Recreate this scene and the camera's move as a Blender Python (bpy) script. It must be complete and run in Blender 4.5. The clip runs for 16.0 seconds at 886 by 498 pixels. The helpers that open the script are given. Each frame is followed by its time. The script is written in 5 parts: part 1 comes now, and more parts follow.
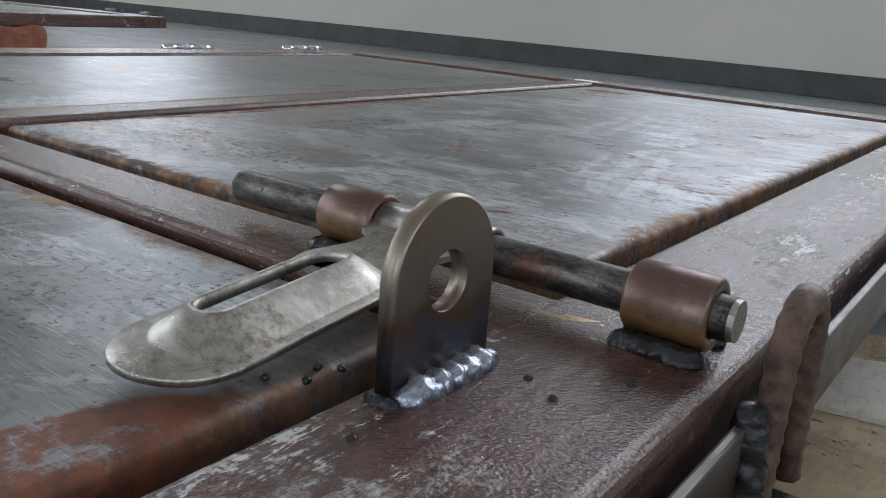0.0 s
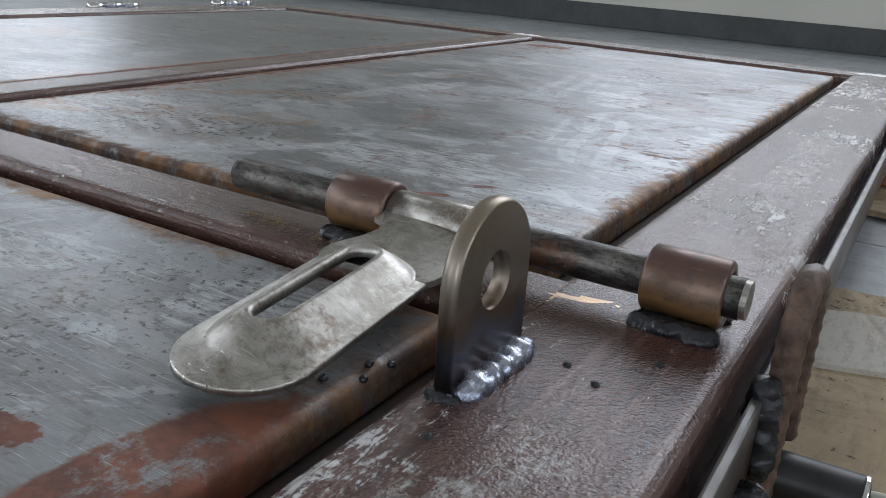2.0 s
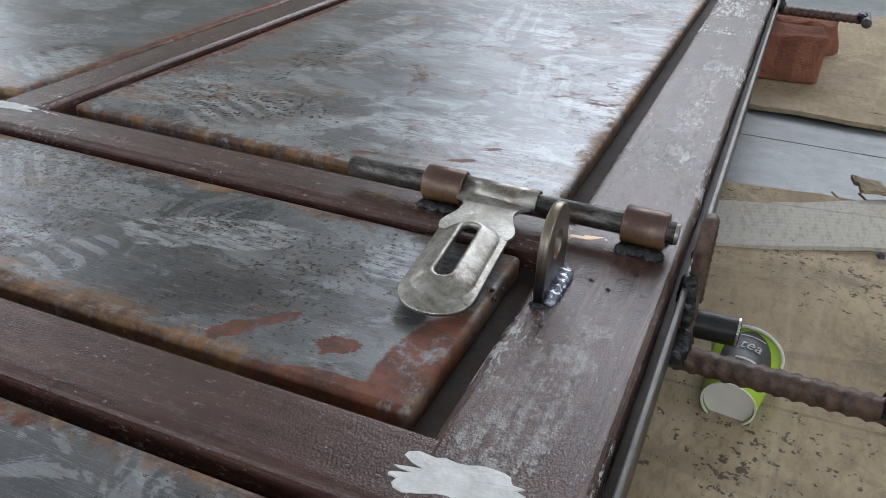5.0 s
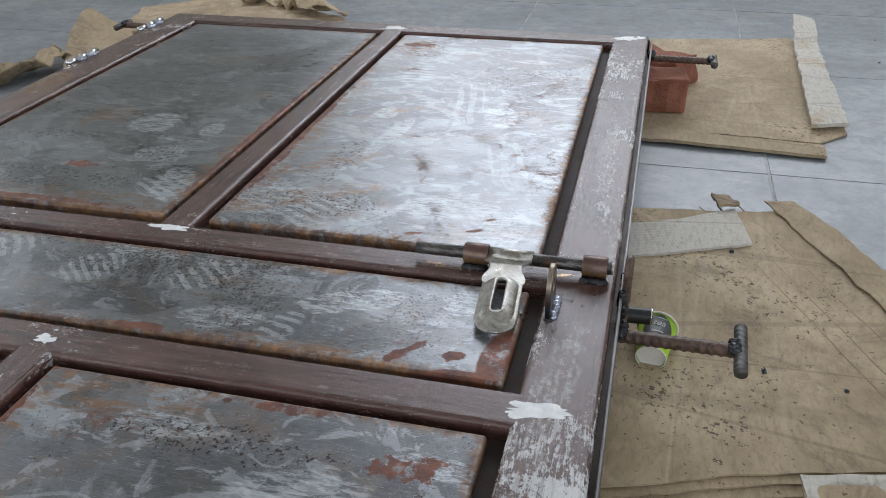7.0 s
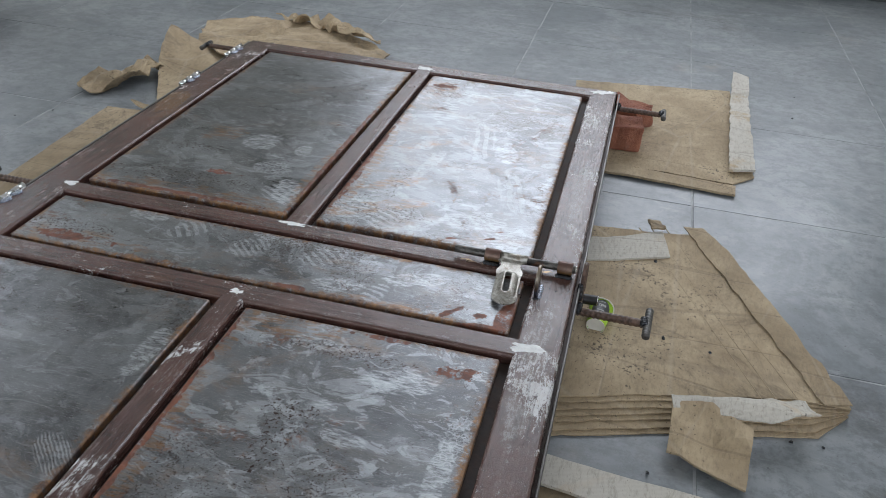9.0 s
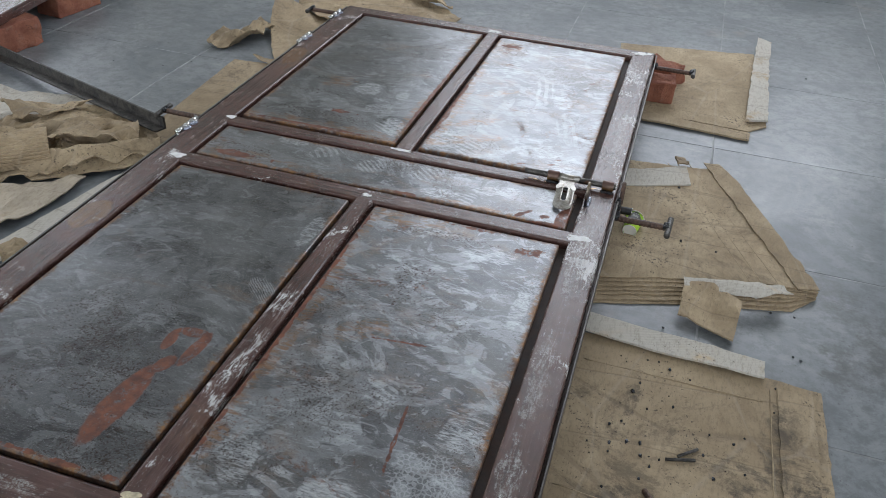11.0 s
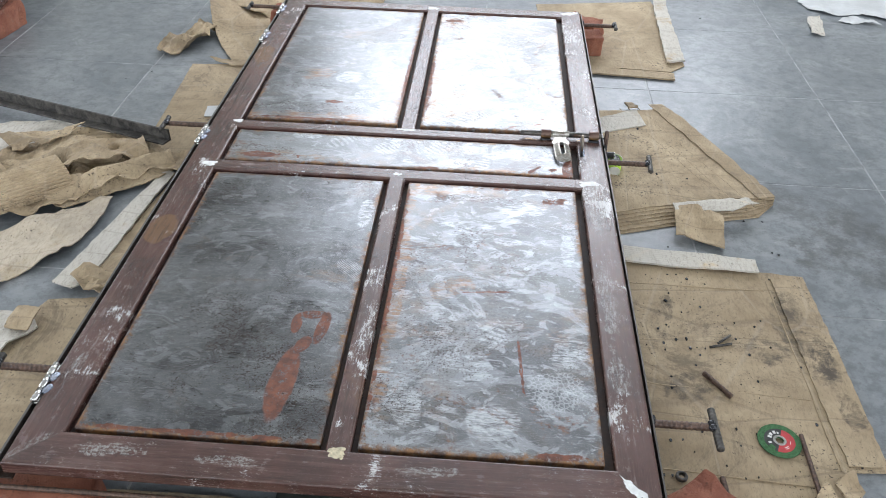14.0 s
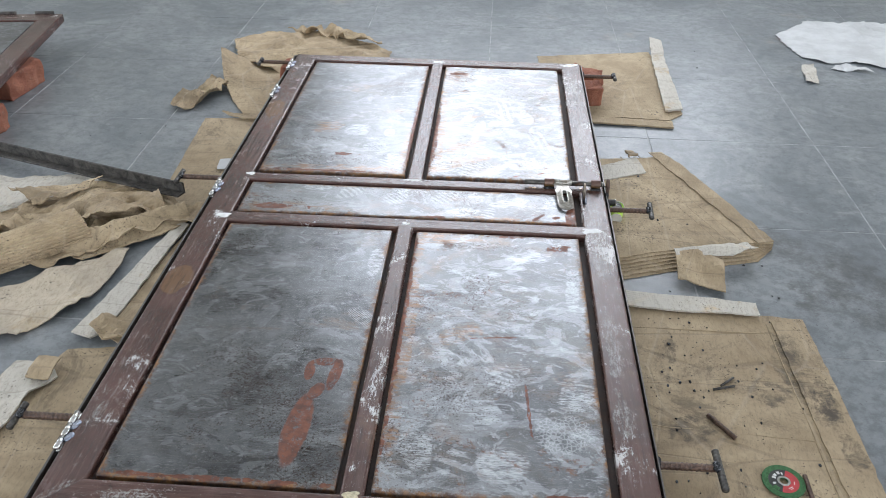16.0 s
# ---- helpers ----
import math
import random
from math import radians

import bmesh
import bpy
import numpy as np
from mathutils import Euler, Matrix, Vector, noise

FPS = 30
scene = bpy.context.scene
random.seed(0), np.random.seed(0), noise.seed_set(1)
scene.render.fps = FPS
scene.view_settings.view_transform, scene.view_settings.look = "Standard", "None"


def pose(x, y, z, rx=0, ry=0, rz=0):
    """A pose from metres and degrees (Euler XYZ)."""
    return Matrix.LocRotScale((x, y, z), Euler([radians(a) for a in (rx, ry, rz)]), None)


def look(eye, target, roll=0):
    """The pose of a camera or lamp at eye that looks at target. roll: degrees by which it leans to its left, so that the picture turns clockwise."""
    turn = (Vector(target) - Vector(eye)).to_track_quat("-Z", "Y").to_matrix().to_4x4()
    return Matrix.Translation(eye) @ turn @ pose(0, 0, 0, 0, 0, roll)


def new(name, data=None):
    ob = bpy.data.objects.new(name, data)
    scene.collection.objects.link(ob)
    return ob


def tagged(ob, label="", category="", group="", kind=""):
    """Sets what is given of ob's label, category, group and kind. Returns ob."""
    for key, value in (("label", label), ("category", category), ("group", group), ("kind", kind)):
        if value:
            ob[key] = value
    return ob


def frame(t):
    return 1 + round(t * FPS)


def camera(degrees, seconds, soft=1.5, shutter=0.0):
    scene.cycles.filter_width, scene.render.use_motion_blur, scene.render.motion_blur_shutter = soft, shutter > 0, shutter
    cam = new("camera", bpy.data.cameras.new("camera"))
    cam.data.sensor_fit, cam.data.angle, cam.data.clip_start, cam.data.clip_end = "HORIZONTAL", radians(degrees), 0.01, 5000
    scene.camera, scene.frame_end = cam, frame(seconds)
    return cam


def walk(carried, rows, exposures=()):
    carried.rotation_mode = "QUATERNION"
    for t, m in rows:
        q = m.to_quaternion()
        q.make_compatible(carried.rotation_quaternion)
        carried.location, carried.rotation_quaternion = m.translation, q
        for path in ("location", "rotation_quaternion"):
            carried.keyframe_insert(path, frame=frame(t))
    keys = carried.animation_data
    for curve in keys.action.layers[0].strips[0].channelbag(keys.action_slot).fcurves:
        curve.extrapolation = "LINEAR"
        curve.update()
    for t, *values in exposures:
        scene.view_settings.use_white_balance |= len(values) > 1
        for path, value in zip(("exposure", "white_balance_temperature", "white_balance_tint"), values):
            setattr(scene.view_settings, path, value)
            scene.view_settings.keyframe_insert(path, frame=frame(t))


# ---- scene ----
cam = camera(56.6, 16.0, soft=0.6)
PATH = [
    (0, (1.055, 0.879, 0.219), (-0.069, 2.434, -0.347), 4.3),
    (0.5, (1.031, 0.881, 0.222), (-0.052, 2.466, -0.336), 4.2),
    (1, (1.023, 0.873, 0.215), (-0.005, 2.497, -0.34), 4.1),
    (1.5, (1.023, 0.861, 0.214), (0.034, 2.486, -0.401), 4.2),
    (2, (1.031, 0.855, 0.234), (0.085, 2.483, -0.441), 4.0),
    (2.5, (1.038, 0.839, 0.25), (0.157, 2.447, -0.549), 4.0),
    (3, (1.034, 0.816, 0.269), (0.178, 2.424, -0.557), 4.1),
    (3.5, (1.045, 0.801, 0.282), (0.218, 2.392, -0.605), 2.7),
    (4, (1.029, 0.753, 0.324), (0.232, 2.33, -0.613), 2.8),
    (4.2, (1.027, 0.737, 0.336), (0.257, 2.321, -0.61), 2.9),
    (6.3, (1.026, 0.487, 0.48), (0.515, 2.146, -0.513), 0.6),
    (6.5, (1.022, 0.454, 0.523), (0.515, 2.113, -0.472), -0.1),
    (7, (1.01, 0.347, 0.593), (0.567, 2.023, -0.404), -1.1),
    (7.5, (0.972, 0.235, 0.668), (0.64, 1.92, -0.357), -0.6),
    (8, (0.957, 0.142, 0.744), (0.653, 1.82, -0.301), 1.5),
    (8.2, (0.969, 0.107, 0.782), (0.664, 1.78, -0.271), 2.3),
    (10.3, (1.06, -0.501, 1.024), (0.611, 1.154, -0.005), 4.4),
    (10.5, (1.051, -0.532, 1.04), (0.603, 1.117, 0.002), 4.1),
    (11, (1.055, -0.599, 1.075), (0.621, 0.993, -0.055), 3.7),
    (11.5, (1.044, -0.637, 1.094), (0.641, 0.875, -0.15), 2.8),
    (12, (0.984, -0.643, 1.111), (0.605, 0.805, -0.216), 1.6),
    (12.5, (0.886, -0.638, 1.126), (0.52, 0.804, -0.211), -0.7),
    (13, (0.802, -0.679, 1.144), (0.572, 0.815, -0.165), 0.8),
    (13.5, (0.715, -0.81, 1.194), (0.622, 0.76, -0.042), 1.7),
    (14, (0.679, -0.882, 1.214), (0.596, 0.719, 0.019), 1.7),
    (14.5, (0.665, -0.921, 1.217), (0.586, 0.694, 0.041), 2.9),
    (15, (0.66, -0.93, 1.228), (0.57, 0.691, 0.059), 3.7),
    (15.5, (0.664, -0.935, 1.235), (0.567, 0.697, 0.082), 2.8),
    (16, (0.674, -0.924, 1.252), (0.574, 0.739, 0.145), 0.8),
]
walk(cam, [(t, look(eye, target, roll)) for t, eye, target, roll in PATH],
     exposures=[(0.0, -0.35), (4.0, -0.33), (7.0, -0.15), (10.5, -0.20), (13.0, -0.20), (13.4, 0.40), (14.0, 0.48), (14.5, 0.25), (15.3, 0.25), (16.0, 0.32)])

# ---- world and light ----
world = bpy.data.worlds.new("sky")
scene.world = world
world.use_nodes = True
wn = world.node_tree
sky = wn.nodes.new("ShaderNodeTexSky")
sky.sky_type, sky.sun_disc = "NISHITA", False
sky.sun_elevation, sky.sun_rotation = radians(50), radians(20)
wn.links.new(sky.outputs[0], wn.nodes["Background"].inputs[0])
wn.nodes["Background"].inputs[1].default_value = 0.1


def window_fill_lamp(centre, target, width, height, watts, colour):
    lamp = bpy.data.lights.new("window_fill_light", "AREA")
    lamp.shape, lamp.size, lamp.size_y, lamp.energy, lamp.color = "RECTANGLE", width, height, watts, colour
    new("window_fill_light", lamp).matrix_world = look(centre, target)


DAY = (0.905, 0.955, 1.05)
WALL_Y = 4.12
# windows: (centre along the wall, width, sill, head)
NORTH = [(0.95, 2.7, 0.95, 2.9), (-4.1, 1.6, 0.95, 2.9)]
# East, west and south windows are unseen, added to fill the hall with light.
EAST_FILL = [(-2.4, 2.6, 0.95, 2.9), (1.6, 2.2, 0.95, 2.9)]
WEST_FILL = [(-2.6, 2.6, 0.95, 2.9), (1.4, 2.2, 0.95, 2.9)]
SOUTH_FILL = [(-2.6, 2.4, 0.95, 2.9), (2.4, 2.4, 0.95, 2.9)]
X0, X1, Y0, TOP = -7.0, 6.0, -5.0, 4.2
for c, w, lo, hi in NORTH:
    window_fill_lamp((c, WALL_Y + 0.14, (lo + hi) / 2), (c, 0, (lo + hi) / 2), w, hi - lo, 35 * w, DAY)
for c, w, lo, hi in EAST_FILL:
    window_fill_lamp((X1 + 0.14, c, (lo + hi) / 2), (0, c, (lo + hi) / 2), w, hi - lo, 30 * w, DAY)
for c, w, lo, hi in WEST_FILL:
    window_fill_lamp((X0 - 0.14, c, (lo + hi) / 2), (0, c, (lo + hi) / 2), w, hi - lo, 52 * w, DAY)
for c, w, lo, hi in SOUTH_FILL:
    window_fill_lamp((c, Y0 - 0.14, (lo + hi) / 2), (c, 0, (lo + hi) / 2), w, hi - lo, 44 * w, DAY)


# ---- materials ----
class Mat:
    """A node material in few words: each method adds a node and returns its output."""

    def __init__(self, name, rough=0.5, metal=0.0):
        self.m = bpy.data.materials.new(name)
        self.m.use_nodes = True
        self.t = self.m.node_tree
        self.b = self.t.nodes["Principled BSDF"]
        self.b.inputs["Roughness"].default_value = rough
        self.b.inputs["Metallic"].default_value = metal
        self.obj = self.t.nodes.new("ShaderNodeTexCoord").outputs["Object"]

    def put(self, sock, v):
        if isinstance(v, (int, float)):
            sock.default_value = v
        elif isinstance(v, tuple):
            sock.default_value = v if len(v) == len(sock.default_value) else (*v, 1)
        else:
            self.t.links.new(v, sock)

    def map(self, scale=(1, 1, 1), turn=0, loc=(0, 0, 0), src=None):
        n = self.t.nodes.new("ShaderNodeMapping")
        self.put(n.inputs[0], src or self.obj)
        n.inputs["Scale"].default_value, n.inputs["Rotation"].default_value, n.inputs["Location"].default_value = scale, (0, 0, radians(turn)), loc
        return n.outputs[0]

    def noise(self, scale, detail=4, rough=0.6, vec=None, warp=0.0, colour=False):
        n = self.t.nodes.new("ShaderNodeTexNoise")
        self.put(n.inputs["Vector"], vec or self.obj)
        n.inputs["Scale"].default_value, n.inputs["Detail"].default_value = scale, detail
        n.inputs["Roughness"].default_value, n.inputs["Distortion"].default_value = rough, warp
        return n.outputs[1 if colour else 0]

    def cells(self, scale, vec=None, feature="F1"):
        n = self.t.nodes.new("ShaderNodeTexVoronoi")
        n.feature = feature
        self.put(n.inputs["Vector"], vec or self.obj)
        n.inputs["Scale"].default_value = scale
        return n.outputs[0]

    def wave(self, scale, warp, vec=None, detail=2):
        n = self.t.nodes.new("ShaderNodeTexWave")
        self.put(n.inputs["Vector"], vec or self.obj)
        n.inputs["Scale"].default_value, n.inputs["Distortion"].default_value, n.inputs["Detail"].default_value = scale, warp, detail
        return n.outputs[1]

    def step(self, fac, lo, hi):
        n = self.t.nodes.new("ShaderNodeMapRange")
        n.interpolation_type = "SMOOTHSTEP"
        self.put(n.inputs[0], fac)
        n.inputs[1].default_value, n.inputs[2].default_value = (lo, hi) if lo < hi else (hi, lo)
        n.inputs[3].default_value, n.inputs[4].default_value = (0, 1) if lo < hi else (1, 0)
        return n.outputs[0]

    def span(self, fac, a, b):
        n = self.t.nodes.new("ShaderNodeMapRange")
        self.put(n.inputs[0], fac)
        n.inputs[1].default_value, n.inputs[2].default_value = 0.25, 0.75
        n.inputs[3].default_value, n.inputs[4].default_value = a, b
        return n.outputs[0]

    def math(self, op, a, b=0.0):
        n = self.t.nodes.new("ShaderNodeMath")
        n.operation = op
        self.put(n.inputs[0], a), self.put(n.inputs[1], b)
        return n.outputs[0]

    def mix(self, fac, a, b):
        n = self.t.nodes.new("ShaderNodeMix")
        n.data_type = "RGBA"
        self.put(n.inputs[0], fac), self.put(n.inputs[6], a), self.put(n.inputs[7], b)
        return n.outputs[2]

    def random(self):
        return self.t.nodes.new("ShaderNodeObjectInfo").outputs["Random"]

    def axis(self, k, src=None):
        n = self.t.nodes.new("ShaderNodeSeparateXYZ")
        self.put(n.inputs[0], src or self.obj)
        return n.outputs[k]

    def stroke(self, x, y, half_x, half_y, turn=0, ragged=0.5, scale=25):
        """A blot of that half size round x, y with a ragged rim: 1 inside, 0 outside."""
        n = self.t.nodes.new("ShaderNodeMapping")
        n.vector_type = "TEXTURE"
        self.put(n.inputs[0], self.obj)
        n.inputs["Location"].default_value, n.inputs["Rotation"].default_value = (x, y, 0), (0, 0, radians(turn))
        n.inputs["Scale"].default_value = (half_x, half_y, 1000)
        d = self.t.nodes.new("ShaderNodeVectorMath")
        d.operation = "LENGTH"
        self.put(d.inputs[0], n.outputs[0])
        e = self.math("ADD", d.outputs["Value"], self.math("MULTIPLY", self.math("SUBTRACT", self.noise(scale, 5, 0.65), 0.5), ragged * 2))
        return self.step(e, 1.08, 0.90)

    def done(self, colour=None, rough=None, metal=None, bump=None, strength=0.3, dist=0.001):
        for key, v in (("Base Color", colour), ("Roughness", rough), ("Metallic", metal)):
            if v is not None:
                self.put(self.b.inputs[key], v)
        if bump is not None:
            n = self.t.nodes.new("ShaderNodeBump")
            n.inputs["Strength"].default_value, n.inputs["Distance"].default_value = strength, dist
            self.put(n.inputs["Height"], bump)
            self.t.links.new(n.outputs[0], self.b.inputs["Normal"])
        return self.m


def plain(name, colour, rough=0.5, metal=0.0, vary=0.25, scale=40, strength=0.2, dist=0.0005):
    k = Mat(name, rough, metal)
    f = k.noise(scale, 6, 0.65)
    dark = tuple(c * (1 - vary) for c in colour)
    light = tuple(min(1, c * (1 + vary)) for c in colour)
    return k.done(k.mix(k.step(f, 0.3, 0.7), dark, light), k.span(k.noise(scale * 0.4, 3), rough - 0.1, rough + 0.1), None, k.noise(scale * 4, 4), strength, dist)


def sheet_steel(name, dull, smear, rust, seed, blots=(), turn=20, edge=None, prints=(), whites=(), grits=(), tans=()):
    """Mill steel sheet: grey scale, pale brushed smears in several directions, scratches, specks and rust.
    dull: how grey; smear, rust: how much."""
    k = Mat(name)
    base = k.map(loc=(seed, seed * 1.7, 0))
    cloud = k.noise(3.6, 10, 0.70, base, 0.8)
    fine = k.noise(48, 9, 0.78, base)
    col = k.mix(k.step(k.math("ADD", cloud, k.math("MULTIPLY", k.math("SUBTRACT", fine, 0.5), 0.35)), 0.30, 0.70), tuple(c * (dull + 0.62 * max(0.0, smear - 0.3)) for c in (0.128, 0.132, 0.140)), tuple(c * dull for c in (0.33, 0.342, 0.355)))
    white = None
    layers = ((turn, 4.0, 0.50, 0.55, True), (turn + 70, 5.5, 0.54, 0.60, False), (turn - 35, 7.0, 0.53, 0.75, True), (turn + 30, 10.0, 0.56, 0.55, False), (turn + 100, 13.0, 0.555, 0.85, True), (turn - 10, 22.0, 0.585, 0.9, True))
    for j, (angle_, size, cut, amount, light) in enumerate(layers):
        bristle = k.noise(size * 6, 8, 0.8, k.map((1, 6, 1), angle_ + 15, (seed * (j + 1), j, 0)), 0.3)
        body = k.noise(size, 7, 0.60, k.map((1, 1.6, 1), angle_, (seed + 3.1 * j, j * 2.3, 0)), 1.7)
        shift = 0.05 * (1 - smear) if light else -0.02
        lay = k.step(k.math("ADD", body, k.math("MULTIPLY", k.math("SUBTRACT", bristle, 0.5), 0.20 if j % 2 else 0.09)), cut + shift, cut + shift + (0.05 if j % 2 else 0.026))
        lay = k.math("MULTIPLY", k.math("MULTIPLY", lay, k.math("ADD", 0.35, k.math("MULTIPLY", bristle, 1.1))), amount * (0.22 + 0.46 * smear))
        lay = k.math("MINIMUM", lay, 1.0)
        tone = (0.50, 0.53, 0.555) if light else tuple(c * dull for c in ((0.20, 0.185, 0.165) if j == 1 else (0.15, 0.157, 0.168)))
        col = k.mix(lay, col, tone)
        if light:
            white = lay if white is None else k.math("MAXIMUM", white, lay)
        elif white is not None:
            white = k.math("MULTIPLY", white, k.math("SUBTRACT", 1.0, lay))
    for w_ in whites:
        # thin pale putty wiped on with a blade
        wipe = k.noise(55, 8, 0.75, k.map((1, 5, 1), w_[4] + 70, (seed, 1, 0)), 0.4)
        lay = k.math("MULTIPLY", k.stroke(*w_), k.step(wipe, 0.42, 0.60))
        col = k.mix(k.math("MULTIPLY", lay, 0.50), col, (0.60, 0.63, 0.65))
        white = k.math("MAXIMUM", white, k.math("MULTIPLY", lay, 0.6))
    for px, py, hx, hy, bands, angle_ in prints:
        # dusty sole and palm prints: stripes, or a net of cells where bands is 0
        mark = k.stroke(px, py, hx, hy, angle_, 0.45, 18)
        if bands:
            tread = k.step(k.wave(bands, 3.2, k.map((1, 1, 1), -angle_), 2), 0.46, 0.58)
        else:
            tread = k.step(k.cells(120, None, "DISTANCE_TO_EDGE"), 0.16, 0.08)
        lay = k.math("MULTIPLY", k.math("MULTIPLY", mark, tread), k.step(fine, 0.30, 0.55))
        col = k.mix(k.math("MULTIPLY", lay, 0.32), col, (0.60, 0.63, 0.65))
        white = k.math("MAXIMUM", white, k.math("MULTIPLY", lay, 0.6))
    drag = k.noise(30, 8, 0.75, k.map((1, 14, 1), turn, (seed, 0, 0)), 0.3)
    scratch = k.step(k.noise(30, 4, 0.6, k.map((1, 55, 1), turn + 63, (seed * 3, 0, 0)), 0.15), 0.66, 0.72)
    scratch = k.math("MAXIMUM", scratch, k.step(k.noise(26, 4, 0.6, k.map((1, 70, 1), turn - 28, (seed * 5, 0, 0)), 0.2), 0.67, 0.73))
    scratch = k.math("MAXIMUM", scratch, k.step(k.noise(34, 4, 0.6, k.map((1, 80, 1), turn + 8, (seed * 7, 0, 0)), 0.1), 0.67, 0.73))
    col = k.mix(k.math("MULTIPLY", scratch, 0.7), col, (0.64, 0.65, 0.66))
    for turn_, size in ((turn + 90, 46), (turn + 52, 60), (turn - 64, 52)):
        hair = k.step(k.noise(size, 3, 0.55, k.map((1, 110, 1), turn_, (seed * 4, size, 0)), 0.06), 0.655, 0.685)
        col = k.mix(k.math("MULTIPLY", hair, 0.55), col, (0.60, 0.61, 0.62) if size != 60 else (0.06, 0.055, 0.052))
    gouge = k.step(k.noise(22, 5, 0.65, k.map((1, 60, 1), turn + 85, (seed * 2, 3, 0)), 0.25), 0.655, 0.70)
    col = k.mix(k.math("MULTIPLY", gouge, 0.7), col, (0.055, 0.045, 0.042))
    grit = k.noise(85, 7, 0.8, base)
    stain = k.step(k.math("ADD", k.noise(5.5, 10, 0.78, base, 0.9), k.math("MULTIPLY", k.math("SUBTRACT", grit, 0.5), 0.5)), 0.69 - 0.12 * rust, 0.80 - 0.12 * rust)
    tan = k.step(k.noise(3.2, 9, 0.74, k.map((1, 2, 1), turn, (seed, 7, 0)), 1.2), 0.58 - 0.08 * rust, 0.74 - 0.05 * rust)
    col = k.mix(k.math("MULTIPLY", k.math("MULTIPLY", tan, k.step(fine, 0.38, 0.58)), 0.5), col, (0.25, 0.150, 0.085))
    col = k.mix(k.math("MULTIPLY", stain, 0.85), col, k.mix(k.step(fine, 0.4, 0.6), (0.075, 0.035, 0.024), (0.19, 0.085, 0.045)))
    specks = k.step(k.math("ADD", k.noise(300, 5, 0.72, base), k.math("MULTIPLY", k.math("SUBTRACT", k.noise(4, 5, 0.6, base), 0.5), 0.55)), 0.60, 0.65)
    col = k.mix(k.math("MULTIPLY", specks, 0.85), col, (0.05, 0.033, 0.026))
    chips = k.step(k.math("ADD", k.noise(100, 7, 0.75, base), k.math("MULTIPLY", k.math("SUBTRACT", k.noise(3, 5, 0.6, k.map(loc=(seed, 9, 0))), 0.5), 0.6)), 0.65, 0.70)
    col = k.mix(k.math("MULTIPLY", chips, 0.28), col, (0.10, 0.045, 0.030))
    for t_ in tans:
        # orange-brown rust wash, dragged out thin
        wash = k.noise(26, 8, 0.75, k.map((1, 4, 1), t_[4], (seed, 6, 0)), 0.6)
        col = k.mix(k.math("MULTIPLY", k.math("MULTIPLY", k.stroke(*t_), k.step(wash, 0.44, 0.62)), 0.62), col, (0.27, 0.135, 0.055))
    for g_ in grits:
        # a crowd of dark rust pits
        pits = k.step(k.noise(190, 4, 0.7, base), 0.54, 0.60)
        col = k.mix(k.math("MULTIPLY", k.math("MULTIPLY", k.stroke(*g_), pits), 0.9), col, (0.045, 0.026, 0.020))
    red = stain
    if edge:
        ex, ey, ew, eh = edge
        # rust creeps in from the rim of the sheet
        dx = k.math("MINIMUM", k.math("SUBTRACT", k.axis(0), ex), k.math("SUBTRACT", ex + ew, k.axis(0)))
        dy = k.math("MINIMUM", k.math("SUBTRACT", k.axis(1), ey), k.math("SUBTRACT", ey + eh, k.axis(1)))
        near = k.math("ADD", k.math("MINIMUM", dx, dy), k.math("MULTIPLY", k.math("SUBTRACT", k.noise(10, 10, 0.78, base), 0.47), -0.085))
        rim = k.math("MULTIPLY", k.step(near, 0.014, -0.002), k.step(k.math("ADD", grit, k.math("MULTIPLY", k.math("MINIMUM", dx, dy), -9.0)), 0.34, 0.50))
        rust_tone = k.mix(k.step(k.noise(32, 8, 0.75, base), 0.38, 0.66), (0.060, 0.027, 0.017), (0.30, 0.145, 0.045))
        col = k.mix(k.math("MULTIPLY", rim, 0.92), col, rust_tone)
        red = k.math("MAXIMUM", red, rim)
    for b in blots:
        s = k.math("MULTIPLY", k.stroke(*b), k.math("ADD", 0.05, k.math("MULTIPLY", 0.9, k.step(k.math("ADD", grit, k.math("MULTIPLY", k.noise(30, 7, 0.75, k.map((3, 1, 1), 15)), 0.8)), 0.72, 0.88))))
        col = k.mix(s, col, k.mix(k.step(k.noise(40, 7, 0.75), 0.35, 0.65), (0.080, 0.027, 0.017), (0.205, 0.068, 0.033)))
        red = k.math("MAXIMUM", red, s)
    rough = k.math("ADD", k.span(k.math("ADD", k.math("MULTIPLY", drag, 0.35), k.math("ADD", k.math("MULTIPLY", cloud, 0.35), k.math("MULTIPLY", k.noise(9, 8, 0.7, k.map((1, 1.8, 1), turn + 20, (seed, 4, 0)), 1.4), 0.30))), 0.13 + 0.10 * smear, 0.50 + 0.14 * smear), k.math("MULTIPLY", white, 0.16))
    rough = k.math("ADD", rough, k.math("MULTIPLY", red, 0.25))
    metal = k.math("SUBTRACT", 0.82, k.math("MULTIPLY", white, 0.38))
    metal = k.math("MULTIPLY", metal, k.math("SUBTRACT", 1.0, k.math("MULTIPLY", red, 0.9)))
    height = k.math("ADD", k.math("MULTIPLY", k.noise(3, 2, 0.4, base), 0.6), k.math("ADD", k.math("MULTIPLY", fine, 0.17), k.math("ADD", k.math("MULTIPLY", white, 0.04), k.math("ADD", k.math("MULTIPLY", drag, 0.10), k.math("MULTIPLY", grit, 0.10)))))
    return k.done(col, rough, metal, height, 0.36, 0.004)


